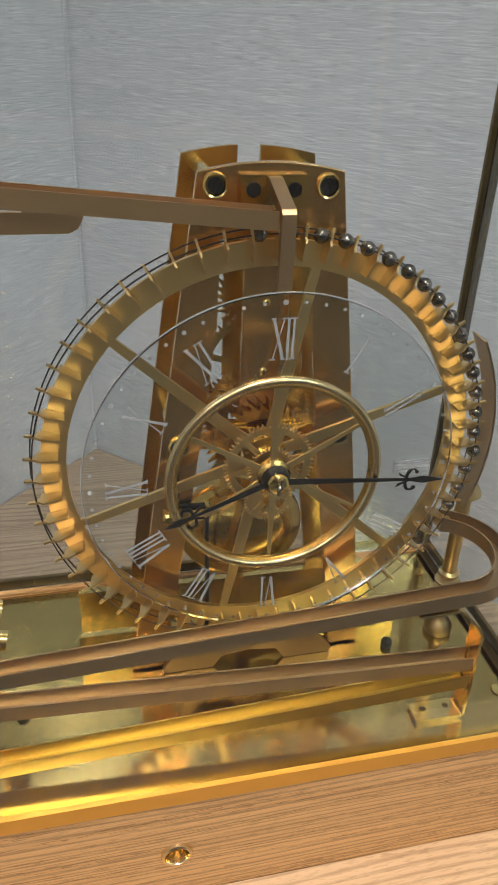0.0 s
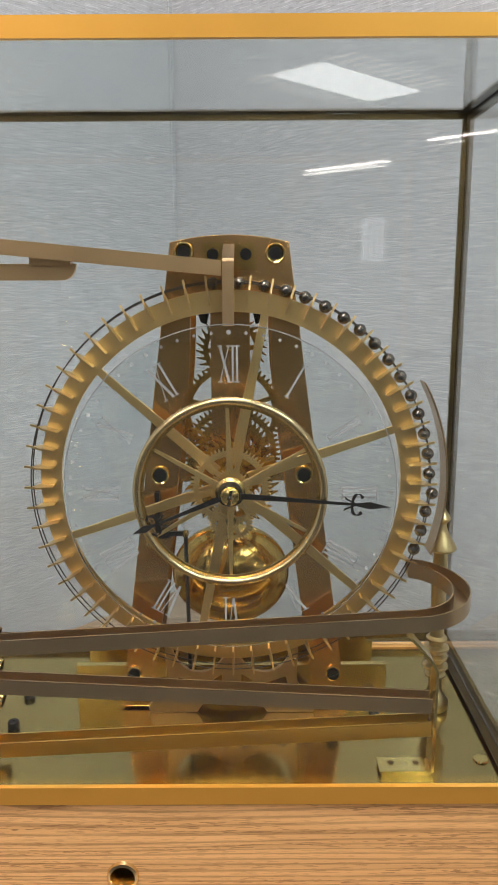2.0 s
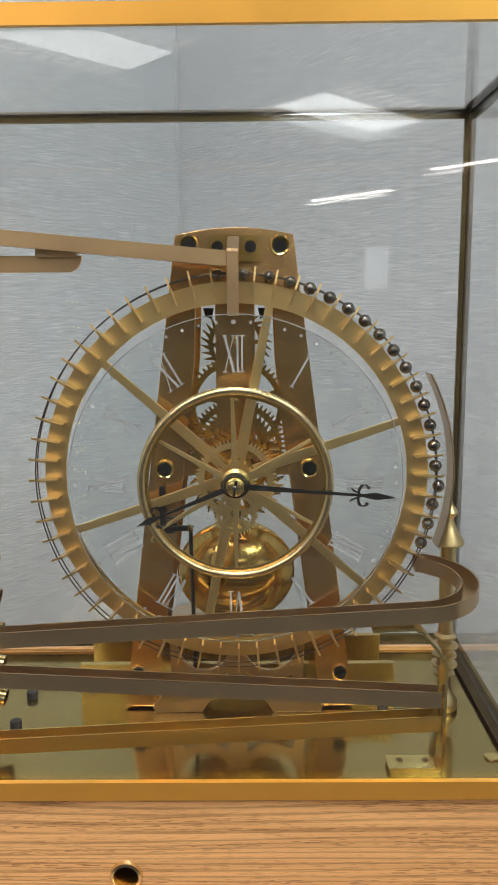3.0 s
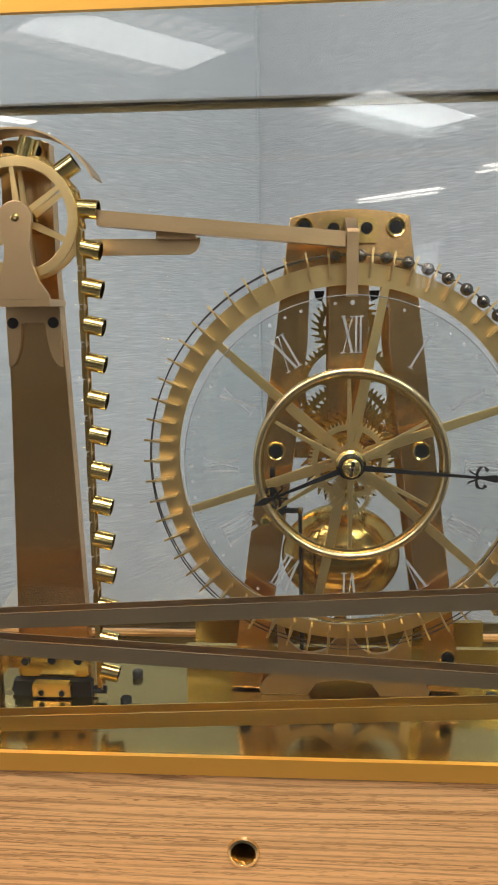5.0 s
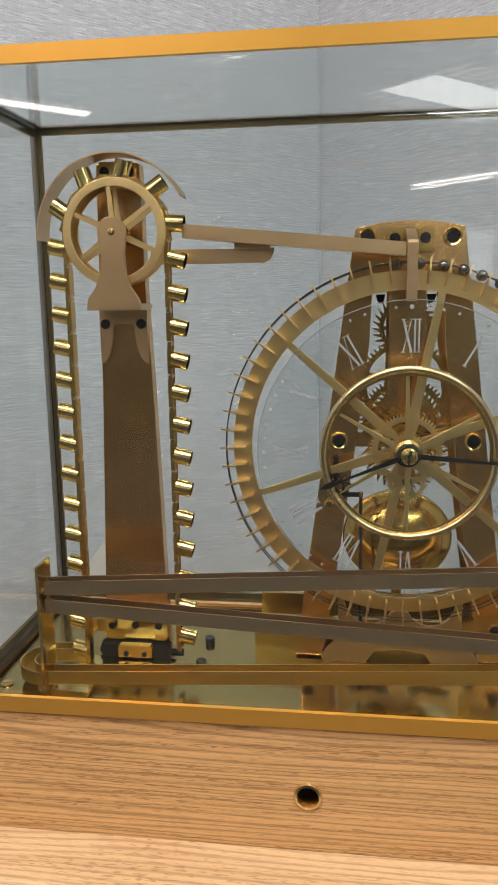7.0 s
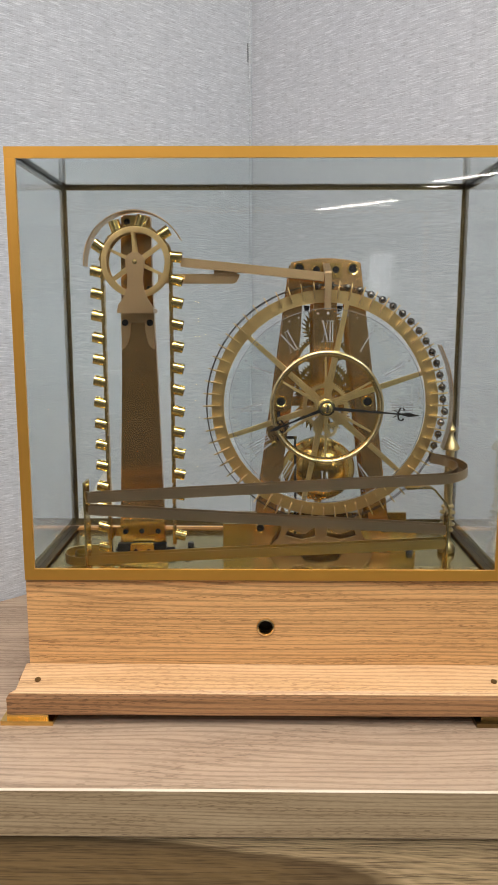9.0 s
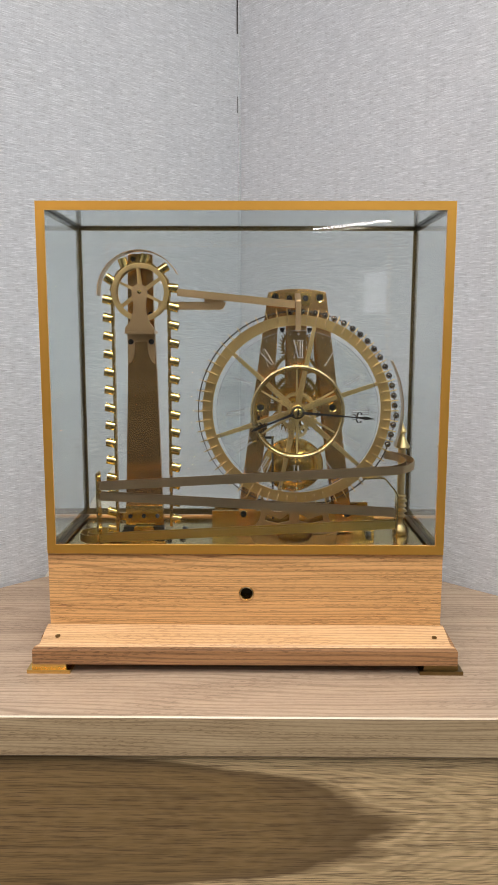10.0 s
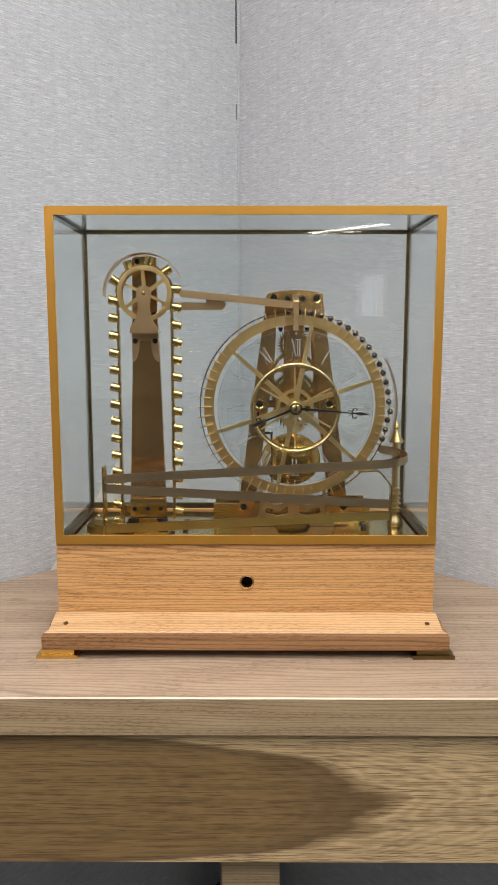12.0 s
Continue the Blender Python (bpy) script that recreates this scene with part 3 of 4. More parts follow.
part("keyhole", disc(KX, 0.0206, KZ, [(0, 0.0003), (0.0076, 0.0003), (0.0076, -0.001), (0, -0.001)], 32), HOLE, key, "dark round keyhole")

# ---- brass deck on the base ----
DECK = 0.139
deck = Group(clock)
part("deck_plate", boxes((-0.2125, 0.2125, 0.0078 - SETBACK, BACK - 0.008 - SETBACK, 0.1384, DECK)), BRASS_PLATE, deck, "mirror-polished brass deck plate", bevel=0.0002)


def flat_screw(x, y, turn):
    bm = bmesh.new()
    m = Matrix.Translation((x, y, DECK)) @ Matrix.Rotation(radians(turn), 4, "Z")
    w = 0.0007
    r = 0.0044
    for s in (-1, 1):
        a0 = math.asin(w / r)
        pts = [(r * math.cos(a0 + (math.pi - 2 * a0) * i / 12), s * r * math.sin(a0 + (math.pi - 2 * a0) * i / 12)) for i in range(13)]
        top = [bm.verts.new(m @ Vector((u * 0.92, v * 0.92, 0.0011))) for u, v in pts]
        bot = [bm.verts.new(m @ Vector((u, v, 0.0002))) for u, v in pts]
        bm.faces.new(top)
        for i in range(13):
            j = (i + 1) % 13
            bm.faces.new((top[i], top[j], bot[j], bot[i]))
    revolve(bm, [(0, 0.0003), (r, 0.0003)], m, 24)
    part("screw", bm, BRASS_SHINY, deck, "flush slotted brass screw")


for x, y, a in ((0.2036, 0.0335, 70), (-0.2003, 0.0295, 20), (0.2012, 0.148, 10), (-0.2003, 0.148, 50)):
    flat_screw(x, y, a)


def knob(x, y, z=DECK, r=0.0036, h=0.0046):
    prof = [(0, 0), (r, 0), (r, h * 0.85), (r * 0.85, h), (r * 0.2, h), (r * 0.2, h * 0.9), (0, h * 0.9)]
    part("knob", revolve(bmesh.new(), prof, Matrix.Translation((x, y, z)), 18), BLACK, deck, "small black screw head", smooth=True)


knob(-0.0765, 0.1040)
knob(-0.0762, 0.0680)
knob(0.150, 0.082)

# ---- glass cover ----
XO, Z0, Z1, BAR = 0.22, 0.1412, 0.5207, 0.0092
case = thing("glass_case", "glass display case with a gilt brass frame", "display case", (0, 0.08, Z0))


def angle_bar(name, x0, x1, y0, y1, z0, z1, material=GILT, bev=0.0006):
    part(name, boxes((x0, x1, y0, y1, z0, z1)), material, case, bevel=bev)


T = 0.003
# rear bars and all flanges take a darker, browner brass than the gilt front
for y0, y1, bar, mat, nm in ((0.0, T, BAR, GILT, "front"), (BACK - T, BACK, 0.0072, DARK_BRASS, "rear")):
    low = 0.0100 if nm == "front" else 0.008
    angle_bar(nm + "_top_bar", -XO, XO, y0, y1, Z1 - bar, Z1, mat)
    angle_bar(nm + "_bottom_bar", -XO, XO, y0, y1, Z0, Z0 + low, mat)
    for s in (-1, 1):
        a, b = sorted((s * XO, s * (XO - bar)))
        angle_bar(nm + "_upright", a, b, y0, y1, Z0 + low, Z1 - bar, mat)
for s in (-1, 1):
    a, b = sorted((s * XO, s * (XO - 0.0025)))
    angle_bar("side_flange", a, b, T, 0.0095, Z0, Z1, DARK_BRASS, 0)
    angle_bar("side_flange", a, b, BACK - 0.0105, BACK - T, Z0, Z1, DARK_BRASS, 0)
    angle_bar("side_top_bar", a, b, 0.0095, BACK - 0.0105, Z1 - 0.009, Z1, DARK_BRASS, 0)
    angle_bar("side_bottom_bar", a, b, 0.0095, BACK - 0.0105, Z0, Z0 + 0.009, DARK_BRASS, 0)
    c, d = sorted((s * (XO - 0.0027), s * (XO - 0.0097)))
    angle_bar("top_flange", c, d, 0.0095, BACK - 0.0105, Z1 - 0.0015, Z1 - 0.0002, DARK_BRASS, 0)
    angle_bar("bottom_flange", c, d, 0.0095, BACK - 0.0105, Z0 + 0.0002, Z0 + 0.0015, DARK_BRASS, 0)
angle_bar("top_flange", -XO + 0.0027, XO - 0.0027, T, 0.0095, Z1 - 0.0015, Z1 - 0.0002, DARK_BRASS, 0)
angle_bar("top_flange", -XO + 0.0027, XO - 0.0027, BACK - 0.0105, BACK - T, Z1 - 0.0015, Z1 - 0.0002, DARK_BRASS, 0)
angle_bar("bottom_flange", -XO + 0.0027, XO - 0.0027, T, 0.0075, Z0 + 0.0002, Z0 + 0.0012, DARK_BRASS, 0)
for nm, d in (
    ("front_pane", (-XO + 0.004, XO - 0.004, T + 0.0002, T + 0.0024, Z0 + 0.0015, Z1 - 0.002)),
    ("rear_pane", (-XO + 0.004, XO - 0.004, BACK - T - 0.0024, BACK - T - 0.0002, Z0 + 0.002, Z1 - 0.002)),
    ("side_pane", (-XO + 0.0027, -XO + 0.005, T + 0.003, BACK - T - 0.003, Z0 + 0.002, Z1 - 0.002)),
    ("side_pane", (XO - 0.005, XO - 0.0027, T + 0.003, BACK - T - 0.003, Z0 + 0.002, Z1 - 0.002)),
    ("top_pane", (-XO + 0.006, XO - 0.006, T + 0.003, BACK - T - 0.003, Z1 - 0.0045, Z1 - 0.0025)),
):
    p = part(nm, boxes(d), GLASS, case, "clear glass pane")
    p.visible_shadow = False

# ---- clock frame and going train ----
CX, CZ = 0.0602, 0.2931
works = Group(clock)
part("front_foot", boxes((-0.0420, 0.1590, 0.1030, 0.1072, DECK, 0.1662)), BRASS_YELLOW, clock, "wide brass foot bar", bevel=0.0005)
part("rear_foot", boxes((-0.0410, 0.1555, 0.1392, 0.1438, DECK, 0.1690)), BRASS_YELLOW, clock, "wide brass foot bar", bevel=0.0005)


def half(z):
    """Half the width of the tapering frame at a height."""
    return 0.0340 + (0.4320 - z) * 0.1325


def frame_plate(y0, y1, slot, zb):
    """A-shaped frame plate: arched head, a middle bar and two tapering legs down to zb."""
    zt, lw = 0.4318, 0.0200
    arch = [(CX + u * half(zt), zt + 0.0042 * (1 - u * u)) for u in [1 - i / 6 for i in range(13)]]
    if slot:
        arch = [q for q in arch if abs(q[0] - CX) > 0.0062]
        k = len(arch) // 2
        arch = arch[:k] + [(CX + 0.006, zt + 0.004), (CX + 0.006, zt - 0.03), (CX - 0.006, zt - 0.03), (CX - 0.006, zt + 0.004)] + arch[k:]
    inner = [(half(zb) - lw, zb), (half(0.318) - 0.0205, 0.318), (half(0.360) - 0.0195, 0.360), (half(0.402) - 0.0155, 0.402)]
    bar = [(0.0115, 0.402), (0.0115, 0.300), (0.008, 0.294)]
    outer = [(CX + half(zb), zb)] + arch + [(CX - half(zb), zb)] + [(CX - x, z) for x, z in inner + bar]
    outer += [(CX + x, z) for x, z in bar[::-1] + inner[::-1]]
    return plate(bmesh.new(), outer, [], y0, y1)


FP = 0.0895
part("front_plate", frame_plate(FP, FP + 0.0034, False, 0.1405), BRASS_WARM, works, "brushed brass frame plate", bevel=0.0005)
part("rear_plate", frame_plate(0.1362, 0.1396, True, DECK), BRASS, works)
for x, z in ((CX - 0.0260, 0.4262), (CX + 0.0263, 0.4255), (CX - 0.0431, 0.2955), (CX + 0.0437, 0.2955)):
    part("spacer_pillar", rod(bmesh.new(), (x, FP + 0.0036, z), (x, 0.1361, z), 0.0042, 16), BRASS_SHINY, works, smooth=True)
    cup = part("washer", disc(x, FP, z, [(0, 0), (0.0058, 0), (0.0058, 0.0018), (0.0053, 0.0026), (0.0045, 0.0022), (0.0040, 0.0006), (0, 0.0006)], 28), BRASS_SHINY, works, "turned brass washer", smooth=True)
    screw(x, FP - 0.0006, z, 0.0037, cup, 35 + 900 * x, None, 0.0014)
for s in (-1, 1):
    cup = part("washer", disc(CX + s * 0.0635, FP, 0.1640, [(0, 0), (0.0055, 0), (0.0052, 0.0016), (0.0042, 0.0020), (0.0040, 0.0005), (0, 0.0005)], 24), BRASS, works, smooth=True)
    screw(CX + s * 0.0635, FP - 0.0005, 0.1640, 0.0037, cup, 25 * s, None, 0.0030)
# scalloped cradle in front of the legs, standing on the deck
right = [(0.0, 0.1500), (0.017, 0.1475), (0.0225, DECK + 0.0002), (0.0520, DECK + 0.0002), (0.0535, 0.1425), (0.0500, 0.1480), (0.0440, 0.1545), (0.0412, 0.1620), (0.0418, 0.1860), (0.0385, 0.1872)]
right += [(0.0205 + 0.0172 * math.cos(radians(t)), 0.1865 - 0.0192 * math.sin(radians(t))) for t in range(10, 151, 14)] + [(0.0, 0.1788)]
cradle = [(CX - 0.001 + x, z) for x, z in right] + [(CX - 0.001 - x, z) for x, z in right[-2:0:-1]]
part("cradle", plate(bmesh.new(), cradle, [[(CX - 0.001 + s * x, z) for x, z in ((0.006, 0.1660), (0.017, 0.1585), (0.034, 0.1640), (0.036, 0.1570), (0.020, 0.1530), (0.006, 0.1560))][::s] for s in (1, -1)], 0.0840, 0.0870), BRASS_MATTE, works, "scalloped brass cradle plate", bevel=0.0004)

# wheels of the train, from the back forwards
train = (
    ("escape_wheel", 0.3690, 0.0172, 0.0218, 30, 0.112, 0.1135, 0.0030, 0.005, 4, -0.25, 4),
    ("train_wheel", 0.3310, 0.0285, 0.0310, 56, 0.104, 0.1058, 0.0034, 0.006, 5, 0.0, 20),
    ("ratchet_wheel", 0.3080, 0.0205, 0.0245, 40, 0.098, 0.0996, 0.005, 0.007, 5, 0.75, 8),
    ("great_wheel", 0.3065, 0.0275, 0.0300, 60, 0.1000, 0.1016, 0.0036, 0.007, 5, 0.0, 2),
    ("saw_wheel", 0.2915, 0.0238, 0.0285, 34, 0.0855, 0.087, 0.005, 0.008, 5, 0.85, 0),
    ("centre_wheel", CZ, 0.0216, 0.0236, 62, 0.0675, 0.069, 0.0032, 0.0085, 6, 0.0, 12),
    ("inner_wheel", CZ, 0.0105, 0.0122, 36, 0.064, 0.0652, 0.0018, 0.006, 6, 0.0, 0),
    ("minute_wheel", 0.2738, 0.0113, 0.0130, 40, 0.0655, 0.0668, 0.0018, 0.0038, 5, 0.0, 10),
)
for nm, z, root, tip, teeth, y0, y1, rim, hubr, arms, saw, phase in train:
    # front wheels coloured lighter than deep ones, in place of differing reflections
    w = part(nm, gear(CX, z, root, tip, teeth, y0, y1, rim, hubr, arms, saw, phase), BRASS_PALE if y0 < 0.08 else BRASS, works, bevel=0.00018 if y0 < 0.08 else 0)
    part("arbor", rod(bmesh.new(), (CX, y0 - 0.004 if y0 > 0.08 else y0 - 0.001, z), (CX, 0.1362 if y0 > 0.08 else 0.0894, z), 0.0022 if y0 > 0.08 else 0.003, 14), BRASS_SHINY, w, smooth=True)
# pallets on either side of the escape wheel
for e in (-1, 1):
    tooth = [(CX + e * 0.0135, 0.3905), (CX + e * 0.0200, 0.3905), (CX + e * 0.0185, 0.3855), (CX + e * 0.0150, 0.3840)]
    part("pallet", plate(bmesh.new(), tooth, [], 0.1105, 0.1150), BLUED, works, "small black steel pallet")
# cross bar between the legs behind the wheels
part("cross_bar", boxes((CX - 0.0335, CX + 0.0335, FP + 0.0036, FP + 0.0060, 0.2905, 0.3000)), BRASS_WARM, works)
# bridge behind the dial
part("bridge", boxes((CX - 0.026, CX + 0.026, 0.0825, 0.0846, 0.3025, 0.3075), (CX - 0.026, CX - 0.022, 0.0846, FP, 0.3025, 0.3075), (CX + 0.022, CX + 0.026, 0.0846, FP, 0.3025, 0.3075)), BRASS, works)
for z in (0.3715, 0.3355):
    part("pivot", disc(CX, FP, z, [(0, 0.0007), (0.0011, 0.0009), (0.0019, 0.0004), (0.0021, 0)], 18), BRASS_SHINY, works, smooth=True)
# bell with its hammer
prof = [(0, 0.0345), (0.006, 0.0342)] + [(0.0385 * math.sin(radians(a)), 0.034 * math.cos(radians(a))) for a in range(14, 171, 8)] + [(0.004, -0.0338), (0, -0.034)]
bm = revolve(bmesh.new(), prof, Matrix.Translation((CX - 0.002, 0.120, 0.2205)) @ Matrix.Diagonal((1, 0.6, 1, 1)), 48)
bell = part("bell", bm, BRASS_BELL, works, "round polished brass bell", smooth=True)
part("bell_post", rod(bmesh.new(), (CX - 0.002, 0.120, DECK), (CX - 0.002, 0.120, 0.19), 0.004, 14), BRASS, bell, smooth=True)
ham = part("hammer_rod", rod(bmesh.new(), (0.0318, 0.0868, 0.2585), (0.0330, 0.0868, 0.158), 0.0013, 10), BLUED, works, "black steel striking rod", smooth=True)
part("hammer_arm", boxes((0.0205, 0.0335, 0.0858, 0.0878, 0.2575, 0.2605)), BLUED, ham)
part("hammer_pin", disc(0.0318, 0.0858, 0.2590, [(0, 0.0024), (0.0016, 0.0024), (0.0018, 0), (0.0018, -0.003)], 16), BRASS_SHINY, ham, smooth=True)
part("lifting_piece", boxes((0.0135, 0.0165, 0.0862, 0.0882, 0.256, 0.285), (0.0165, 0.022, 0.0862, 0.0882, 0.256, 0.2605)), BLUED, ham)
part("stop_stud", disc(0.0108, FP, 0.2520, [(0, 0.004), (0.0022, 0.004), (0.0034, 0.0028), (0.0034, 0)], 20), BRASS_SHINY, works, smooth=True)
# dial bracket from the head of the frame
part("bracket_block", boxes((CX - 0.0150, CX + 0.0152, FP - 0.004, FP, 0.4165, 0.4312)), BRASS, works, bevel=0.0004)
for s in (-1, 1):
    screw(CX + s * 0.0094, FP - 0.004, 0.4248, 0.0033, works, 60 * s, None, 0.0012)
bm = bmesh.new()
side = [(FP - 0.004, 0.4305), (FP - 0.0075, 0.4305), (0.0588, 0.4222), (0.0572, 0.4203), (0.0572, 0.3862), (0.0602, 0.3862), (0.0602, 0.4160), (0.0622, 0.4185), (FP - 0.004, 0.4268)]
rows = [[bm.verts.new((x, y, z)) for y, z in side] for x in (CX - 0.0033, CX + 0.0030)]
for i in range(9):
    j = (i + 1) % 9
    bm.faces.new((rows[0][i], rows[0][j], rows[1][j], rows[1][i]))
bm.faces.new(rows[0])
bm.faces.new(rows[1])
part("dial_arm", bm, BRASS_MATTE, works, "bent brass arm holding the dial", bevel=0.0003)

# ---- ball wheel ----
WY = 0.0765
wheel = Group(clock)
RI, RO, RT = 0.1000, 0.1122, 0.1204
part("ball_wheel", plate(bmesh.new(), circle(CX, CZ, RO, 120), [circle(CX, CZ, RI, 120)], WY, WY + 0.0024), BRASS_PALE, wheel, "large brass wheel rim with ball compartments")
for i in range(6):
    a = 18.5 + 60 * i
    c, s = math.cos(radians(a)), math.sin(radians(a))
    pts = [(r, w) for r, w in ((0.008, -0.0034), (RI + 0.001, -0.0023), (RI + 0.001, 0.0023), (0.008, 0.0034))]
    part("spoke", plate(bmesh.new(), [(CX + r * c - w * s, CZ + r * s + w * c) for r, w in pts], [], WY + 0.0003, WY + 0.0021), BRASS_PALE, wheel, bevel=0.0004)
part("hub", disc(CX, WY + 0.006, CZ, [(0, 0), (0.0115, 0), (0.0115, 0.0068), (0.007, 0.0072), (0.007, 0.012), (0, 0.012)], 32), BRASS_SHINY, wheel, smooth=True)
for y in (WY - 0.0062, WY + 0.0016):
    hoop = torus(CX, y, CZ, 0.1162 if y < WY else 0.1172, 0.00040, 120, 6)
    part("wire_hoop", hoop, WIRE, wheel, "thin dark wire hoop", smooth=True)
# one divider, its copies share the mesh
bm = bmesh.new()
shape = [(0.1040, WY - 0.0002), (0.1040, WY - 0.0080), (0.1128, WY - 0.0088), (0.1150, WY - 0.0068), (RT, WY - 0.0062), (RT, WY - 0.0050), (0.1150, WY - 0.0040), (0.1136, WY + 0.0010), (0.1124, WY - 0.0002)]
rows = [[bm.verts.new((r, y, t)) for r, y in shape] for t in (-0.00055, 0.00055)]
k = len(shape)
for i in range(k):
    bm.faces.new((rows[0][i], rows[0][(i + 1) % k], rows[1][(i + 1) % k], rows[1][i]))
bm.faces.new(rows[0])
bm.faces.new(rows[1])
bmesh.ops.recalc_face_normals(bm, faces=bm.faces)
fin = bpy.data.meshes.new("divider")
bm.to_mesh(fin)
bm.free()
fin.materials.append(BRASS_PALE)
for i in range(60):
    ob = new("divider", fin)
    ob.parent = wheel.main
    ob.matrix_basis = Matrix.Translation((CX, SETBACK, CZ)) @ Matrix.Rotation(radians(-(0.2 + 6 * i)), 4, "Y")

# ---- steel balls in the wheel ----
bm = bmesh.new()
bmesh.ops.create_uvsphere(bm, u_segments=20, v_segments=12, radius=0.0036)
steel = bpy.data.meshes.new("steel_ball")
bm.to_mesh(steel)
bm.free()
for p in steel.polygons:
    p.use_smooth = True
steel.materials.append(STEEL)
random.seed(4)
for i in range(20):
    a = (94.4, 87.4)[i] if i < 2 else 80.4 - 5.93 * (i - 2) + random.uniform(-0.3, 0.3)
    x, z = polar(CX, CZ, 0.1158 + (0.0022 if i == 16 else 0), a)
    ob = new("steel_ball", steel)
    ob.location = (x, WY - 0.0034 + SETBACK, z)
    ob.rotation_euler = (i, 2 * i, 3 * i)
    tagged(ob, "shiny steel ball held between the wheel's brass dividers", "ball", "steel balls on the wheel")

# ---- dial ----
DY = 0.0555
dial = Group(clock)
RG = 0.0937
glass = part("dial_glass", plate(bmesh.new(), circle(CX, CZ, RG, 120), [], DY, DY + 0.0026), GLASS, dial, "clear glass disc")
glass.visible_shadow = False
part("ground_edge", torus(CX, DY + 0.0013, CZ, RG + 0.0004, 0.00030, 160, 6, 2.4), ETCHED, dial, "ground edge of the glass disc", smooth=True)
part("chapter_ring", torus(CX, DY - 0.0012, CZ, 0.0527, 0.0023, 120, 14, 0.9), BRASS_SATIN, dial, "satin round brass ring", smooth=True)
part("ring_lip", plate(bmesh.new(), circle(CX, CZ, 0.0506, 96), [circle(CX, CZ, 0.0488, 96)], DY - 0.0004, DY + 0.0006), BRASS, dial)
for i in range(6):
    a = 30 + 60 * i + (1.5 if i % 2 else 0)
    c, s = math.cos(radians(a)), math.sin(radians(a))
    pts = ((0.005, -0.0019), (0.0495, -0.0009), (0.0495, 0.0009), (0.005, 0.0019))
    part("spider_arm", plate(bmesh.new(), [(CX + r * c - w * s, CZ + r * s + w * c) for r, w in pts], [], DY + 0.0028, DY + 0.0040), BRASS_PALE, dial, bevel=0.0003)
part("spider_hub", disc(CX, DY + 0.0052, CZ, [(0, 0), (0.0085, 0), (0.0085, 0.003), (0.005, 0.0045), (0.005, 0.007), (0, 0.007)], 28), BRASS, dial, smooth=True)


def glyph(bm, kind, x):
    """One Roman stroke group centred at x, one unit high; returns its width."""
    def quad(a, b, w):
        (x0, z0), (x1, z1) = a, b
        bm.faces.new([bm.verts.new(p) for p in ((x0 - w / 2, 0, z0), (x0 + w / 2, 0, z0), (x1 + w / 2, 0, z1), (x1 - w / 2, 0, z1))])

    def serif(cx, z, w):
        quad((cx, z - 0.016), (cx, z + 0.016), w)

    if kind == "I":
        quad((x, -0.5), (x, 0.5), 0.055)
        return 0.125
    if kind == "V":
        quad((x, -0.5), (x - 0.125, 0.5), 0.07)
        quad((x + 0.01, -0.5), (x + 0.125, 0.5), 0.026)
        serif(x - 0.125, 0.5, 0.2)
        serif(x + 0.125, 0.5, 0.16)
        return 0.34
    quad((x + 0.125, -0.5), (x - 0.125, 0.5), 0.07)
    quad((x - 0.125, -0.5), (x + 0.125, 0.5), 0.026)
    for u in (-0.125, 0.125):
        serif(u + x, 0.5, 0.125)
        serif(u + x, -0.5, 0.125)
    return 0.34


WIDTH = {"I": 0.125, "V": 0.34, "X": 0.34}
for hour, text in enumerate(("I", "II", "III", "IIII", "V", "VI", "VII", "VIII", "IX", "X", "XI", "XII"), 1):
    bm = bmesh.new()
    total = sum(WIDTH[c] for c in text)
    x = -total / 2
    run = None
    for c in text:
        glyph(bm, c, x + WIDTH[c] / 2)
        if c == "I":
            run = (run[0] if run else x, x + WIDTH[c])
        x += WIDTH[c]
    if run:
        for z in (-0.5, 0.5):
            pts = ((run[0] - 0.02, 0, z - 0.016), (run[1] + 0.02, 0, z - 0.016), (run[1] + 0.02, 0, z + 0.016), (run[0] - 0.02, 0, z + 0.016))
            bm.faces.new([bm.verts.new(p) for p in pts])
    ext = bmesh.ops.extrude_face_region(bm, geom=bm.faces[:])["geom"]
    bmesh.ops.translate(bm, vec=(0, -0.008, 0), verts=[g for g in ext if isinstance(g, bmesh.types.BMVert)])
    m = Matrix.Translation((CX, DY - 0.00005, CZ)) @ Matrix.Rotation(radians(30 * hour), 4, "Y") @ Matrix.Translation((0, 0, 0.0728)) @ Matrix.Diagonal((0.0195, 0.0195, 0.0195, 1))
    bmesh.ops.transform(bm, matrix=m, verts=bm.verts)
    part("numeral", bm, ETCHED, dial, "white etched Roman numeral " + text)
for i in range(60):
    big = 0.0013 if i == 0 else (0.0011 if i % 5 == 0 else 0.00085)
    x, z = polar(CX, CZ, 0.0900, 90 - 6 * i)
    part("minute_dot", disc(x, DY - 0.00002, z, [(0, 0.00012), (big, 0.00012), (big, 0)], 12), ETCHED, dial)


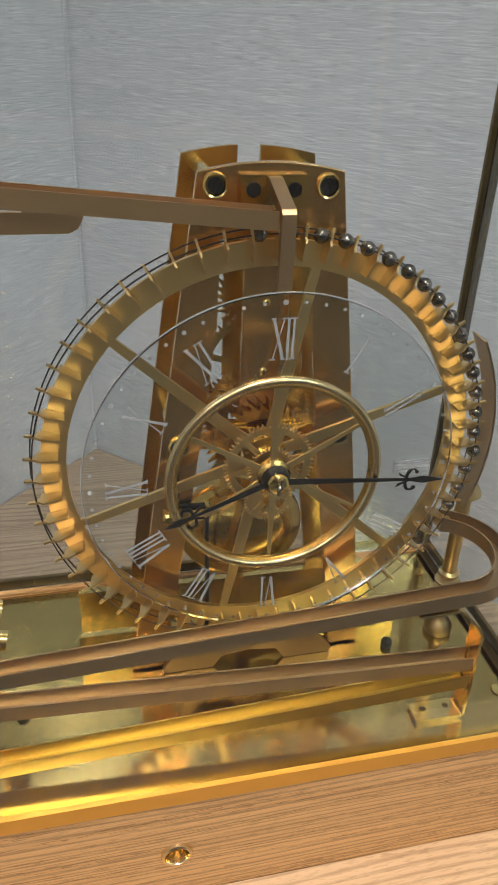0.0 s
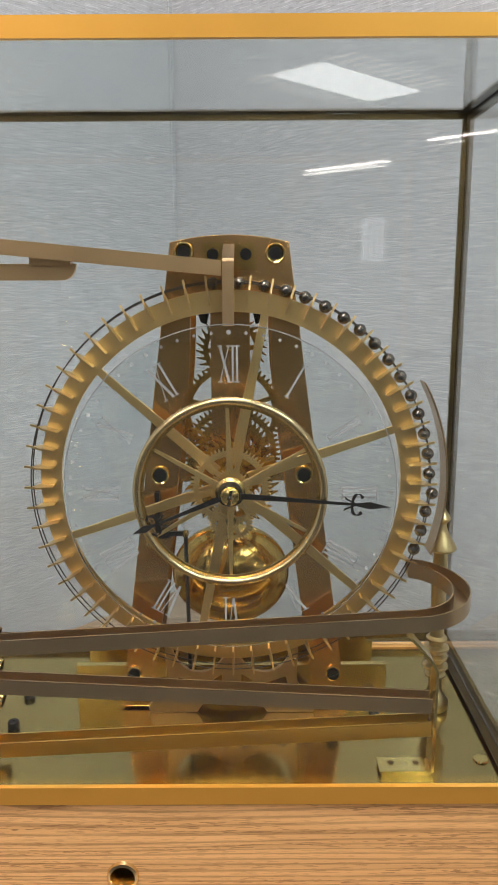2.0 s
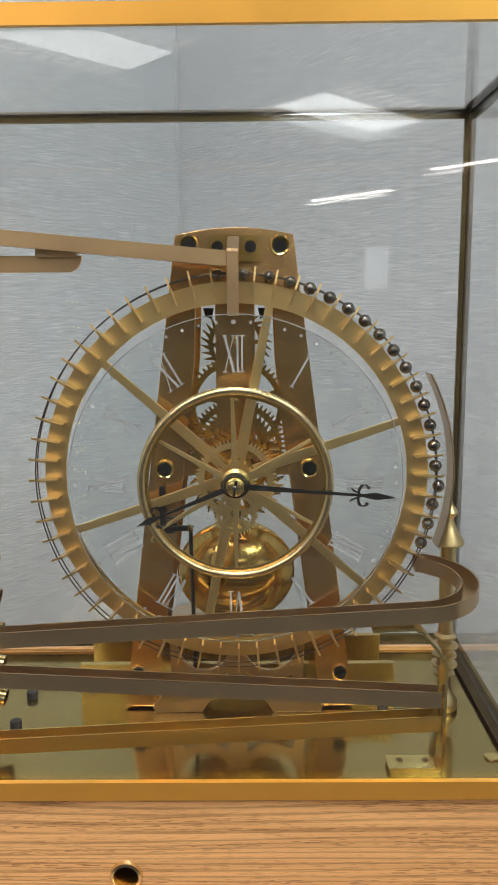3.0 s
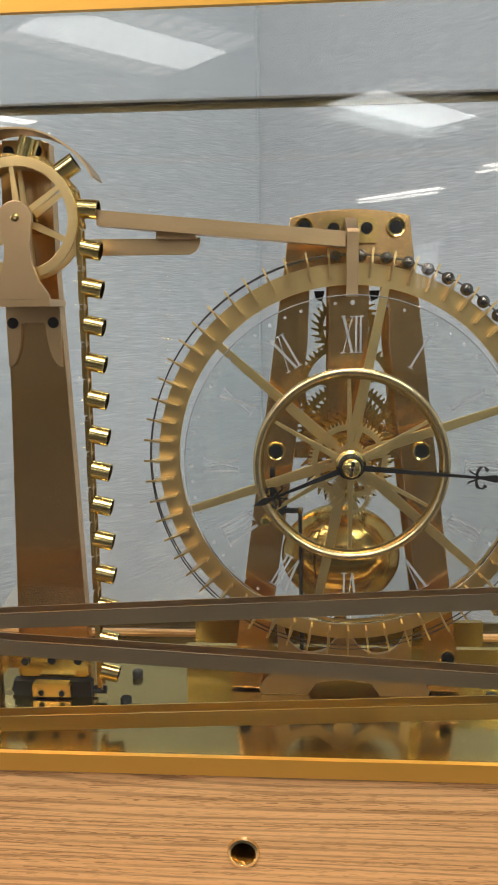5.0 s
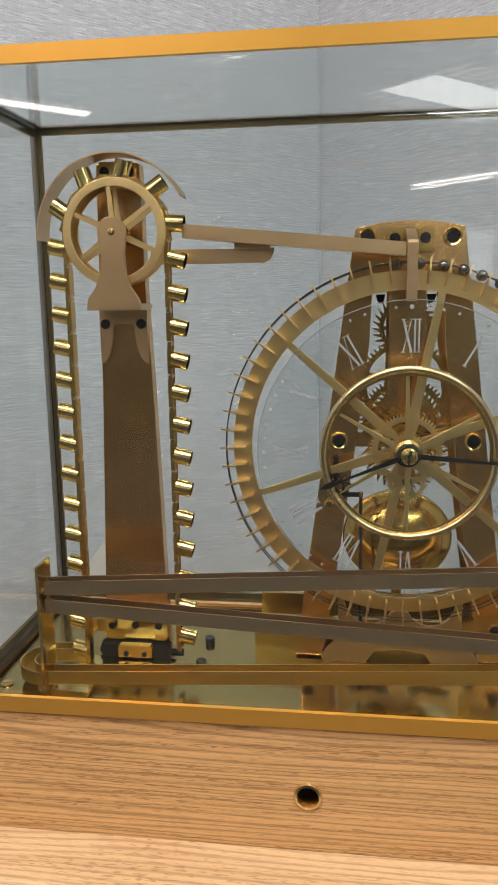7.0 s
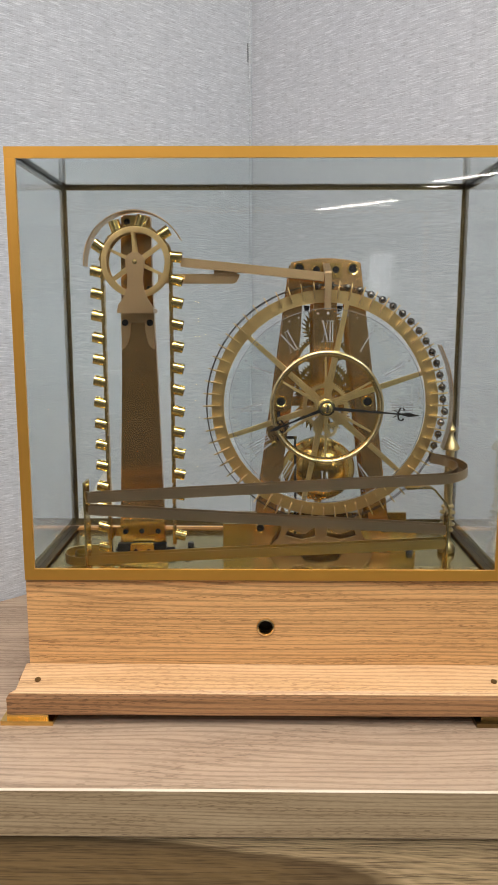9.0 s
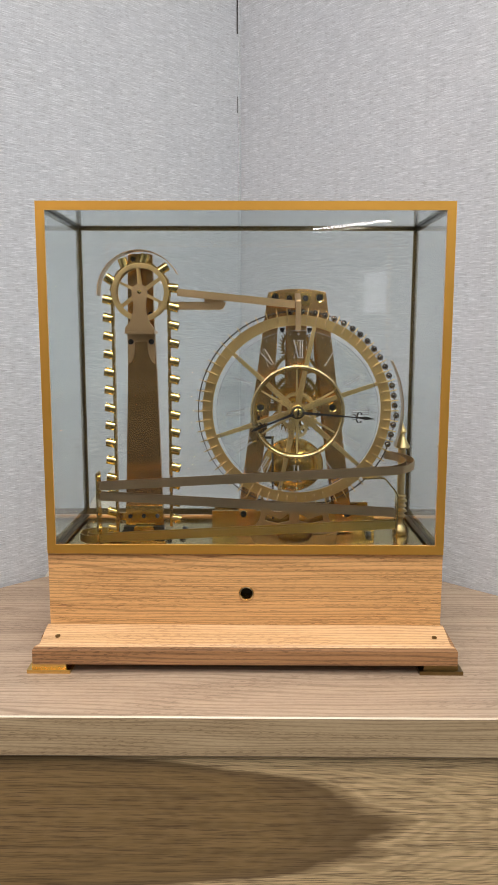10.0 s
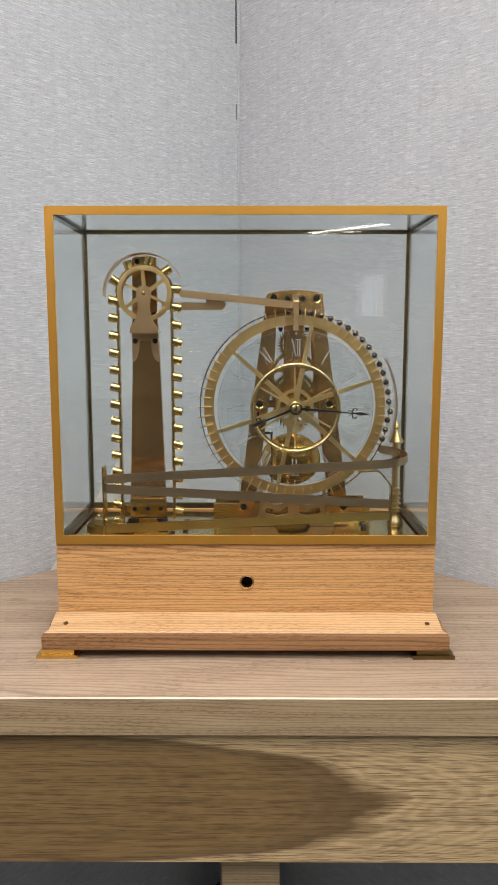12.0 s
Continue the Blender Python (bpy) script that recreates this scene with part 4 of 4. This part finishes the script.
def pointer(name, angle, length, y, curl_at, curl):
    """Black spade pointer: tapering blade, two curls and a spear tip."""
    bm = bmesh.new()
    blade = [(0.004, -0.0017), (curl_at * 0.75, -0.0009), (curl_at, -0.0007), (curl_at + 0.004, -0.0009), (length * 0.87, -0.0021), (length, 0), (length * 0.87, 0.0021), (curl_at + 0.004, 0.0009), (curl_at, 0.0007), (curl_at * 0.75, 0.0009), (0.004, 0.0017)]
    plate(bm, blade, [], y, y + 0.0007)
    for s in (-1, 1):
        arc = [(curl_at + 0.0005 + curl * 0.9 * (1 - math.cos(radians(t))) * 0.55, s * (0.0005 + curl * math.sin(radians(t)))) for t in range(0, 131, 13)]
        wide = [0.0007 + 0.0008 * math.sin(math.pi * i / (len(arc) - 1)) for i in range(len(arc))]
        left = [(u - w * 0.7, v) for (u, v), w in zip(arc, wide)]
        right = [(u + w * 0.7, v + s * 0.0002) for (u, v), w in zip(arc, wide)]
        plate(bm, left + right[::-1], [], y, y + 0.0007)
        plate(bm, circle(arc[-1][0] + 0.0004, arc[-1][1] - s * 0.0003, 0.0010, 12), [], y - 0.00005, y + 0.00075)
        back = [(curl_at + 0.001, s * 0.0006), (curl_at - 0.0035, s * 0.0026), (curl_at - 0.0042, s * 0.0044), (curl_at - 0.0022, s * 0.0030), (curl_at + 0.0025, s * 0.0008)]
        plate(bm, back, [], y, y + 0.0007)
    plate(bm, circle(0, 0, 0.0062, 28), [], y - 0.0001, y + 0.0008)
    m = Matrix.Translation((CX, 0, CZ)) @ Matrix.Rotation(radians(-angle), 4, "Y")
    bmesh.ops.transform(bm, matrix=m, verts=bm.verts)
    part(name, bm, BLUED, dial, "black steel " + name.replace("_", " "))


pointer("hour_pointer", 202.5, 0.0602, 0.0519, 0.0435, 0.0058)
pointer("minute_pointer", -4.6, 0.0900, 0.0502, 0.0680, 0.0058)
part("collar", disc(CX, 0.0548, CZ, [(0, 0), (0.0070, 0), (0.0070, 0.0012), (0.0060, 0.0058), (0, 0.0058)], 28), BLUED, dial, "black collar", smooth=True)
nut = part("nut", disc(CX, 0.0494, CZ, [(0, 0), (0.0056, 0), (0.0056, 0.0006), (0.0050, 0.0024), (0.0030, 0.0034), (0, 0.0037)], 28), BRASS_SHINY, dial, "domed brass nut", smooth=True)
part("split_pin", rod(bmesh.new(), (CX - 0.0006, 0.0452, CZ - 0.0042), (CX + 0.0008, 0.0452, CZ + 0.0042), 0.0009, 8), STEEL, nut, smooth=True)
part("arbor_tip", disc(CX, 0.0462, CZ, [(0.0016, 0), (0.0016, 0.0020), (0.0008, 0.0028), (0, 0.0029)], 14), STEEL, nut, smooth=True)

# ---- guard strip and turned post at the wheel ----
PX, PY = 0.1895, 0.090
post = Group(clock)
prof = [(0, 0), (0.0085, 0), (0.0092, 0.002), (0.0088, 0.006), (0.0060, 0.010), (0.0042, 0.013), (0.0040, 0.020)]
for i in range(5):
    h, r = 0.0210 + i * 0.0062, (0.0066, 0.0080, 0.0074, 0.0080, 0.0066)[i]
    prof += [(0.0046, h), (r, h + 0.0016), (r, h + 0.0030), (0.0046, h + 0.0046)]
prof += [(0.0043, 0.056), (0.0048, 0.085), (0.0045, 0.1075)]
part("shaft", revolve(bmesh.new(), prof + [(0, 0.1075)], Matrix.Translation((PX, PY, DECK)), 28), BRASS_AGED, post, smooth=True)
cone = [(0, 0.1075), (0.0084, 0.1075), (0.0094, 0.1088), (0.0090, 0.1105), (0.0045, 0.1180), (0.0030, 0.1220), (0.0026, 0.1245), (0.0046, 0.1265), (0.0052, 0.1280), (0.0044, 0.1296), (0.0020, 0.1330), (0.0008, 0.1365), (0, 0.1370)]
part("finial", revolve(bmesh.new(), cone, Matrix.Translation((PX, PY, DECK)), 28), BRASS_AGED, post, "brass cone finial", smooth=True)
arc = [polar(CX, CZ, 0.1262, a) for a in range(28, -24, -4)]
guard = part("ball_guard", strip(bmesh.new(), arc, 0.0011, (0.0715, 0.0860)), BRASS_TRACK, post, "curved brass guard strip", smooth=True)

# ---- ball track ----
track = Group(clock)
W, HT, TH = 0.0100, 0.0088, 0.0009
TY = 0.0185 + W / 2
R0 = 0.0262
UY = TY + R0


def z_of(x, a, b):
    return a[1] + (b[1] - a[1]) * (x - a[0]) / (b[0] - a[0])


# upper run: from the wheel round the bend, then down to the left bracket
A, B = (-0.1655, 0.2072), (0.164, 0.2258)
pathU = [(0.1655, UY + R0 - 0.0003, 0.2360)]
for a in range(80, -91, -10):
    pathU.append((0.1650 + R0 * math.cos(radians(a)), UY + R0 * math.sin(radians(a)), 0.2356 - 0.0098 * (85 - a) / 175))
pathU += [(x, TY, z_of(x, A, B)) for x in (0.14, 0.05, -0.05, -0.1655)]
part("upper_run", channel(bmesh.new(), pathU[::-1], W, HT, TH), BRASS_TRACK, track, "upper track run with a round bend", smooth=True, bevel=0.0003)
C, D = (-0.1655, 0.1957), (0.1705, 0.1775)
part("middle_run", channel(bmesh.new(), [(C[0], TY, C[1]), (0.0, TY, z_of(0, C, D)), (D[0], TY, D[1])], W, HT, TH), BRASS_TRACK, track, smooth=True, bevel=0.0002)
E0, F0 = (0.1705, 0.1640), (-0.166, 0.1465)
pathL = [(E0[0], TY, E0[1]), (0.0, TY, z_of(0, E0, F0)), (F0[0], TY, F0[1])]
RL = 0.0195
for a in range(-100, -271, -10):
    pathL.append((-0.1695 + RL * math.cos(radians(a)), TY + RL + RL * math.sin(radians(a)), 0.1452 - 0.002 * (-100 - a) / 170))
pathL += [(-0.155, TY + 2 * RL, 0.1430)]
part("lower_run", channel(bmesh.new(), pathL, W, HT, TH), BRASS_OLIVE, track, "lower track run with a round bend", smooth=True, bevel=0.0002)


def bent(pts, y0, y1, thick, name, label=""):
    part(name, strip(bmesh.new(), pts, thick, (y0, y1)), BRASS_YELLOW, track, label, bevel=0.0002)


bent([(-0.1395, DECK + 0.0010), (-0.1655, DECK + 0.0010), (-0.1672, DECK + 0.0026), (-0.1676, 0.2275)], 0.0130, 0.0330, 0.0018, "left_bracket", "upright brass bracket strip")
bent([(0.1440, DECK + 0.0010), (0.1695, DECK + 0.0010), (0.1722, DECK + 0.0032), (0.1726, 0.2020), (0.1700, 0.2075), (0.1590, 0.2205), (0.1550, 0.2224), (0.1330, 0.2215)], 0.0185, 0.0310, 0.0016, "right_bracket", "bent brass bracket strip")
part("foot_pad", boxes((0.1430, 0.1690, 0.0184, 0.0312, DECK + 0.0018, DECK + 0.0034)), BRASS_SHINY, track, bevel=0.0005)
part("foot_pad", boxes((-0.1655, -0.1395, 0.0128, 0.0300, DECK, DECK + 0.0030)), BRASS_SHINY, track, bevel=0.0005)
for x in (0.1502, 0.1644):
    part("rivet_hole", revolve(bmesh.new(), [(0, 0), (0.0012, 0), (0.0017, 0.0004), (0.0019, 0)], Matrix.Translation((x, 0.0262, DECK + 0.0035)), 14), DARK_BRASS, track)

# ---- chute from the lift to the wheel ----
chute = Group(clock)
pathC = [(-0.0790, 0.0630, 0.4262), (0.0562, 0.0655, 0.4128)]
part("trough", channel(bmesh.new(), pathC, 0.0115, 0.0082, 0.0009), BRASS_ROSE, chute, "open brass trough", bevel=0.0002)
bm = bmesh.new()
shoe = [(-0.1020, 0.4110), (-0.0300, 0.4108), (-0.0262, 0.4128), (-0.0240, 0.4168), (-0.0236, 0.4196), (-0.1020, 0.4202)]
part("overflow_arm", plate(bm, shoe, [], 0.0700, 0.0735), BRASS_ROSE, chute, "brass support arm with a rounded end", bevel=0.0003)
part("packing_piece", boxes((-0.0480, -0.0258, 0.0660, 0.0732, 0.4190, 0.4232)), BRASS_ROSE, chute)

# ---- ball lift ----
LX, LZ, LY, LR = -0.1205, 0.4300, 0.0585, 0.0316
lift = Group(clock)
YC = 0.0765
colx = -0.1232
body = [(colx - 0.0235, DECK), (colx + 0.0235, DECK), (colx + 0.0178, 0.330), (colx + 0.0150, 0.400), (colx + 0.0142, 0.4735), (colx + 0.010, 0.4748), (colx - 0.010, 0.4748), (colx - 0.0142, 0.4735), (colx - 0.0155, 0.400), (colx - 0.0168, 0.330)]
part("column", plate(bmesh.new(), body, [], YC, YC + 0.0095), BRASS_WARM, lift, "tapering coppery brass column", bevel=0.0003)
# shield with two horns and screws
horn = [(colx - 0.0160, 0.3830), (colx - 0.0160, 0.3480)] + [(colx - 0.0160 + 0.0088 * math.sin(radians(a)), 0.3480 + 0.0252 * (1 - math.cos(radians(a))) * 1.0) for a in range(15, 91, 15)]
horn += [(colx - 0.0055, 0.3740), (colx + 0.0055, 0.3740)] + [(colx + 0.0160 - 0.0088 * math.sin(radians(a)), 0.3480 + 0.0252 * (1 - math.cos(radians(a)))) for a in range(90, 14, -15)]
horn += [(colx + 0.0160, 0.3480), (colx + 0.0160, 0.3830)]
part("shield", plate(bmesh.new(), horn, [], YC - 0.0022, YC), BRASS_ROSE, lift, "brass shield plate with two horns")
for s in (-1, 1):
    screw(colx + s * 0.0120, YC - 0.0022, 0.3738, 0.0032, lift, 40 * s, None, 0.0010)
part("cock_shelf", boxes((LX - 0.0175, LX + 0.0165, 0.0475, YC, 0.3830, 0.3868)), BRASS_ROSE, lift, bevel=0.0003)
cock = [(LX - 0.0172, 0.3868), (LX + 0.0165, 0.3868), (LX + 0.0155, 0.3900), (LX + 0.0108, 0.3970), (LX + 0.0078, 0.4060), (LX + 0.0070, 0.4150)] + circle(LX, LZ, 0.0090, 14, -12, 192) + [(LX - 0.0070, 0.4150), (LX - 0.0080, 0.4060), (LX - 0.0115, 0.3970), (LX - 0.0165, 0.3905)]
part("cock", plate(bmesh.new(), cock, [], 0.0475, 0.0505), BRASS_ROSE, lift, "bottle-shaped brass bearing bracket", bevel=0.0003)
part("axle", disc(LX, 0.0760, LZ, [(0, 0), (0.0034, 0), (0.0034, 0.0255), (0.0022, 0.0288), (0.0008, 0.0290), (0.0006, 0.0280), (0, 0.0280)], 20), BRASS_SHINY, lift, smooth=True)
for y in (0.0525, 0.0650):
    wh = plate(bmesh.new(), circle(LX, LZ, 0.0325, 72), [circle(LX, LZ, 0.0272, 72)], y, y + 0.0018)
    w = part("sprocket_rim", wh, BRASS_PALE, lift, "spoked brass chain wheel", bevel=0.0003)
    for i in range(6):
        a = 95 + 60 * i
        c, s = math.cos(radians(a)), math.sin(radians(a))
        pts = ((0.004, -0.0019), (0.0276, -0.0012), (0.0276, 0.0012), (0.004, 0.0019))
        part("spoke", plate(bmesh.new(), [(LX + r * c - q * s, LZ + r * s + q * c) for r, q in pts], [], y + 0.0002, y + 0.0016), BRASS_PALE, w)
    part("hub", disc(LX, y + 0.003, LZ, [(0, 0), (0.0062, 0), (0.0062, 0.0040), (0, 0.0040)], 24), BRASS_SHINY, w, smooth=True)
arc = [polar(LX - 0.001, LZ - 0.001, 0.0480, a) for a in range(183, 24, -4)]
part("guard", strip(bmesh.new(), arc, 0.0010, (0.0535, 0.0720)), BRASS_ROSE, lift, "curved brass guard hood", smooth=True)
part("guard_stay", boxes((colx - 0.011, colx + 0.011, 0.0722, YC, 0.4630, 0.4745)), BRASS, lift)
for x, y, z in ((colx - 0.0075, 0.0722, 0.4685), (colx + 0.0085, 0.0722, 0.4685), (colx + 0.012, YC, 0.4060)):
    screw(x, y, z, 0.0030, lift, 70, None, 0.0010)

# chain and cups run down one side, over the wheel and down the other
PITCH = 0.0207
bm = bmesh.new()
box(bm, -0.0011, 0.0011, -0.0040, 0.0040, -0.0088, 0.0088)
box(bm, 0.0011, 0.0019, -0.0040, -0.0028, -0.0100, 0.0100)
box(bm, 0.0011, 0.0019, 0.0028, 0.0040, -0.0100, 0.0100)
rod(bm, (0.0006, -0.0050, 0.0103), (0.0006, 0.0050, 0.0103), 0.0012, 8)
bmesh.ops.recalc_face_normals(bm, faces=bm.faces)
link_mesh = bpy.data.meshes.new("chain_link")
bm.to_mesh(link_mesh)
bm.free()
link_mesh.materials.append(BRASS)
bm = bmesh.new()
revolve(bm, [(0, 0.0008), (0.0046, 0.0008), (0.0046, 0.0104), (0.0053, 0.0104), (0.0053, 0.0), (0, 0.0)], Matrix.Translation((0.0012, 0, 0.0008)) @ Matrix.Rotation(radians(103), 4, "Y"), 20)
bmesh.ops.recalc_face_normals(bm, faces=bm.faces)
cup_mesh = bpy.data.meshes.new("cup")
bm.to_mesh(cup_mesh)
bm.free()
for p in cup_mesh.polygons:
    p.use_smooth = True
cup_mesh.set_sharp_from_angle(angle=radians(40))
cup_mesh.materials.append(BRASS_SHINY)


def on_chain(s):
    """Place and outward angle on the chain at arc length s from the wheel's right side, upwards."""
    if s < 0:
        return LX + LR, LZ + s, 0.0
    if s < math.pi * LR:
        a = s / LR
        return (*polar(LX, LZ, LR, math.degrees(a)), math.degrees(a))
    return LX - LR, LZ - (s - math.pi * LR), 180.0


k0 = radians(8) * LR
for i in range(-14, 20):
    x, z, a = on_chain(k0 + i * PITCH)
    if z < DECK + 0.0105:
        continue
    m = Matrix.Translation((x, LY + SETBACK, z)) @ Matrix.Rotation(radians(-a), 4, "Y")
    ob = new("chain_link", link_mesh)
    ob.parent, ob.matrix_basis = lift.main, m
    ob = new("cup", cup_mesh)
    ob.parent, ob.matrix_basis = lift.main, m

# drive at the foot of the lift
drive = Group(clock)
part("mounting_plate", plate(bmesh.new(), [(-0.1425, 0.1528), (-0.1035, 0.1528), (-0.1008, 0.1552), (-0.1008, 0.1770), (-0.1455, 0.1770), (-0.1455, 0.1552)], [], 0.0735, 0.0763), BRASS_SHINY, drive, "brass mounting plate with three screws", bevel=0.0003)
part("motor", boxes((-0.1480, -0.0985, 0.0700, 0.0762, DECK, 0.1520)), BLUED, drive, "black motor block", bevel=0.0006)
part("drive_shaft", rod(bmesh.new(), (-0.1500, 0.0745, 0.1450), (-0.0900, 0.0745, 0.1450), 0.0026, 14), BLUED, drive, smooth=True)
for x in (-0.1400, -0.1238, -0.1072):
    screw(x, 0.0735, 0.1645, 0.0026, drive, 1000 * x, None, 0.0008)
part("tab", plate(bmesh.new(), [(-0.1380, 0.1600), (-0.1380, 0.1690), (-0.1525, 0.1690), (-0.1580, 0.1620), (-0.1580, 0.1560), (-0.1540, 0.1560), (-0.1510, 0.1600)], [], 0.0712, 0.0732), BRASS, drive, "small brass tab")
screw(-0.1400, 0.0712, 0.1645, 0.0024, drive, 20, None, 0.0008)
part("clamp", boxes((-0.1345, -0.1105, 0.0655, 0.0699, 0.1440, 0.1515)), BRASS, drive, bevel=0.0005)
part("clamp_lip", boxes((-0.1335, -0.1115, 0.0640, 0.0699, 0.1520, 0.1533)), BRASS_SHINY, drive)
for x in (-0.1290, -0.1160):
    screw(x, 0.0655, 0.1465, 0.0018, drive, 20, None, 0.0008)
part("inlet_plate", boxes((-0.1600, -0.0940, 0.0400, 0.0695, DECK, DECK + 0.0034)), BRASS_SHINY, drive)
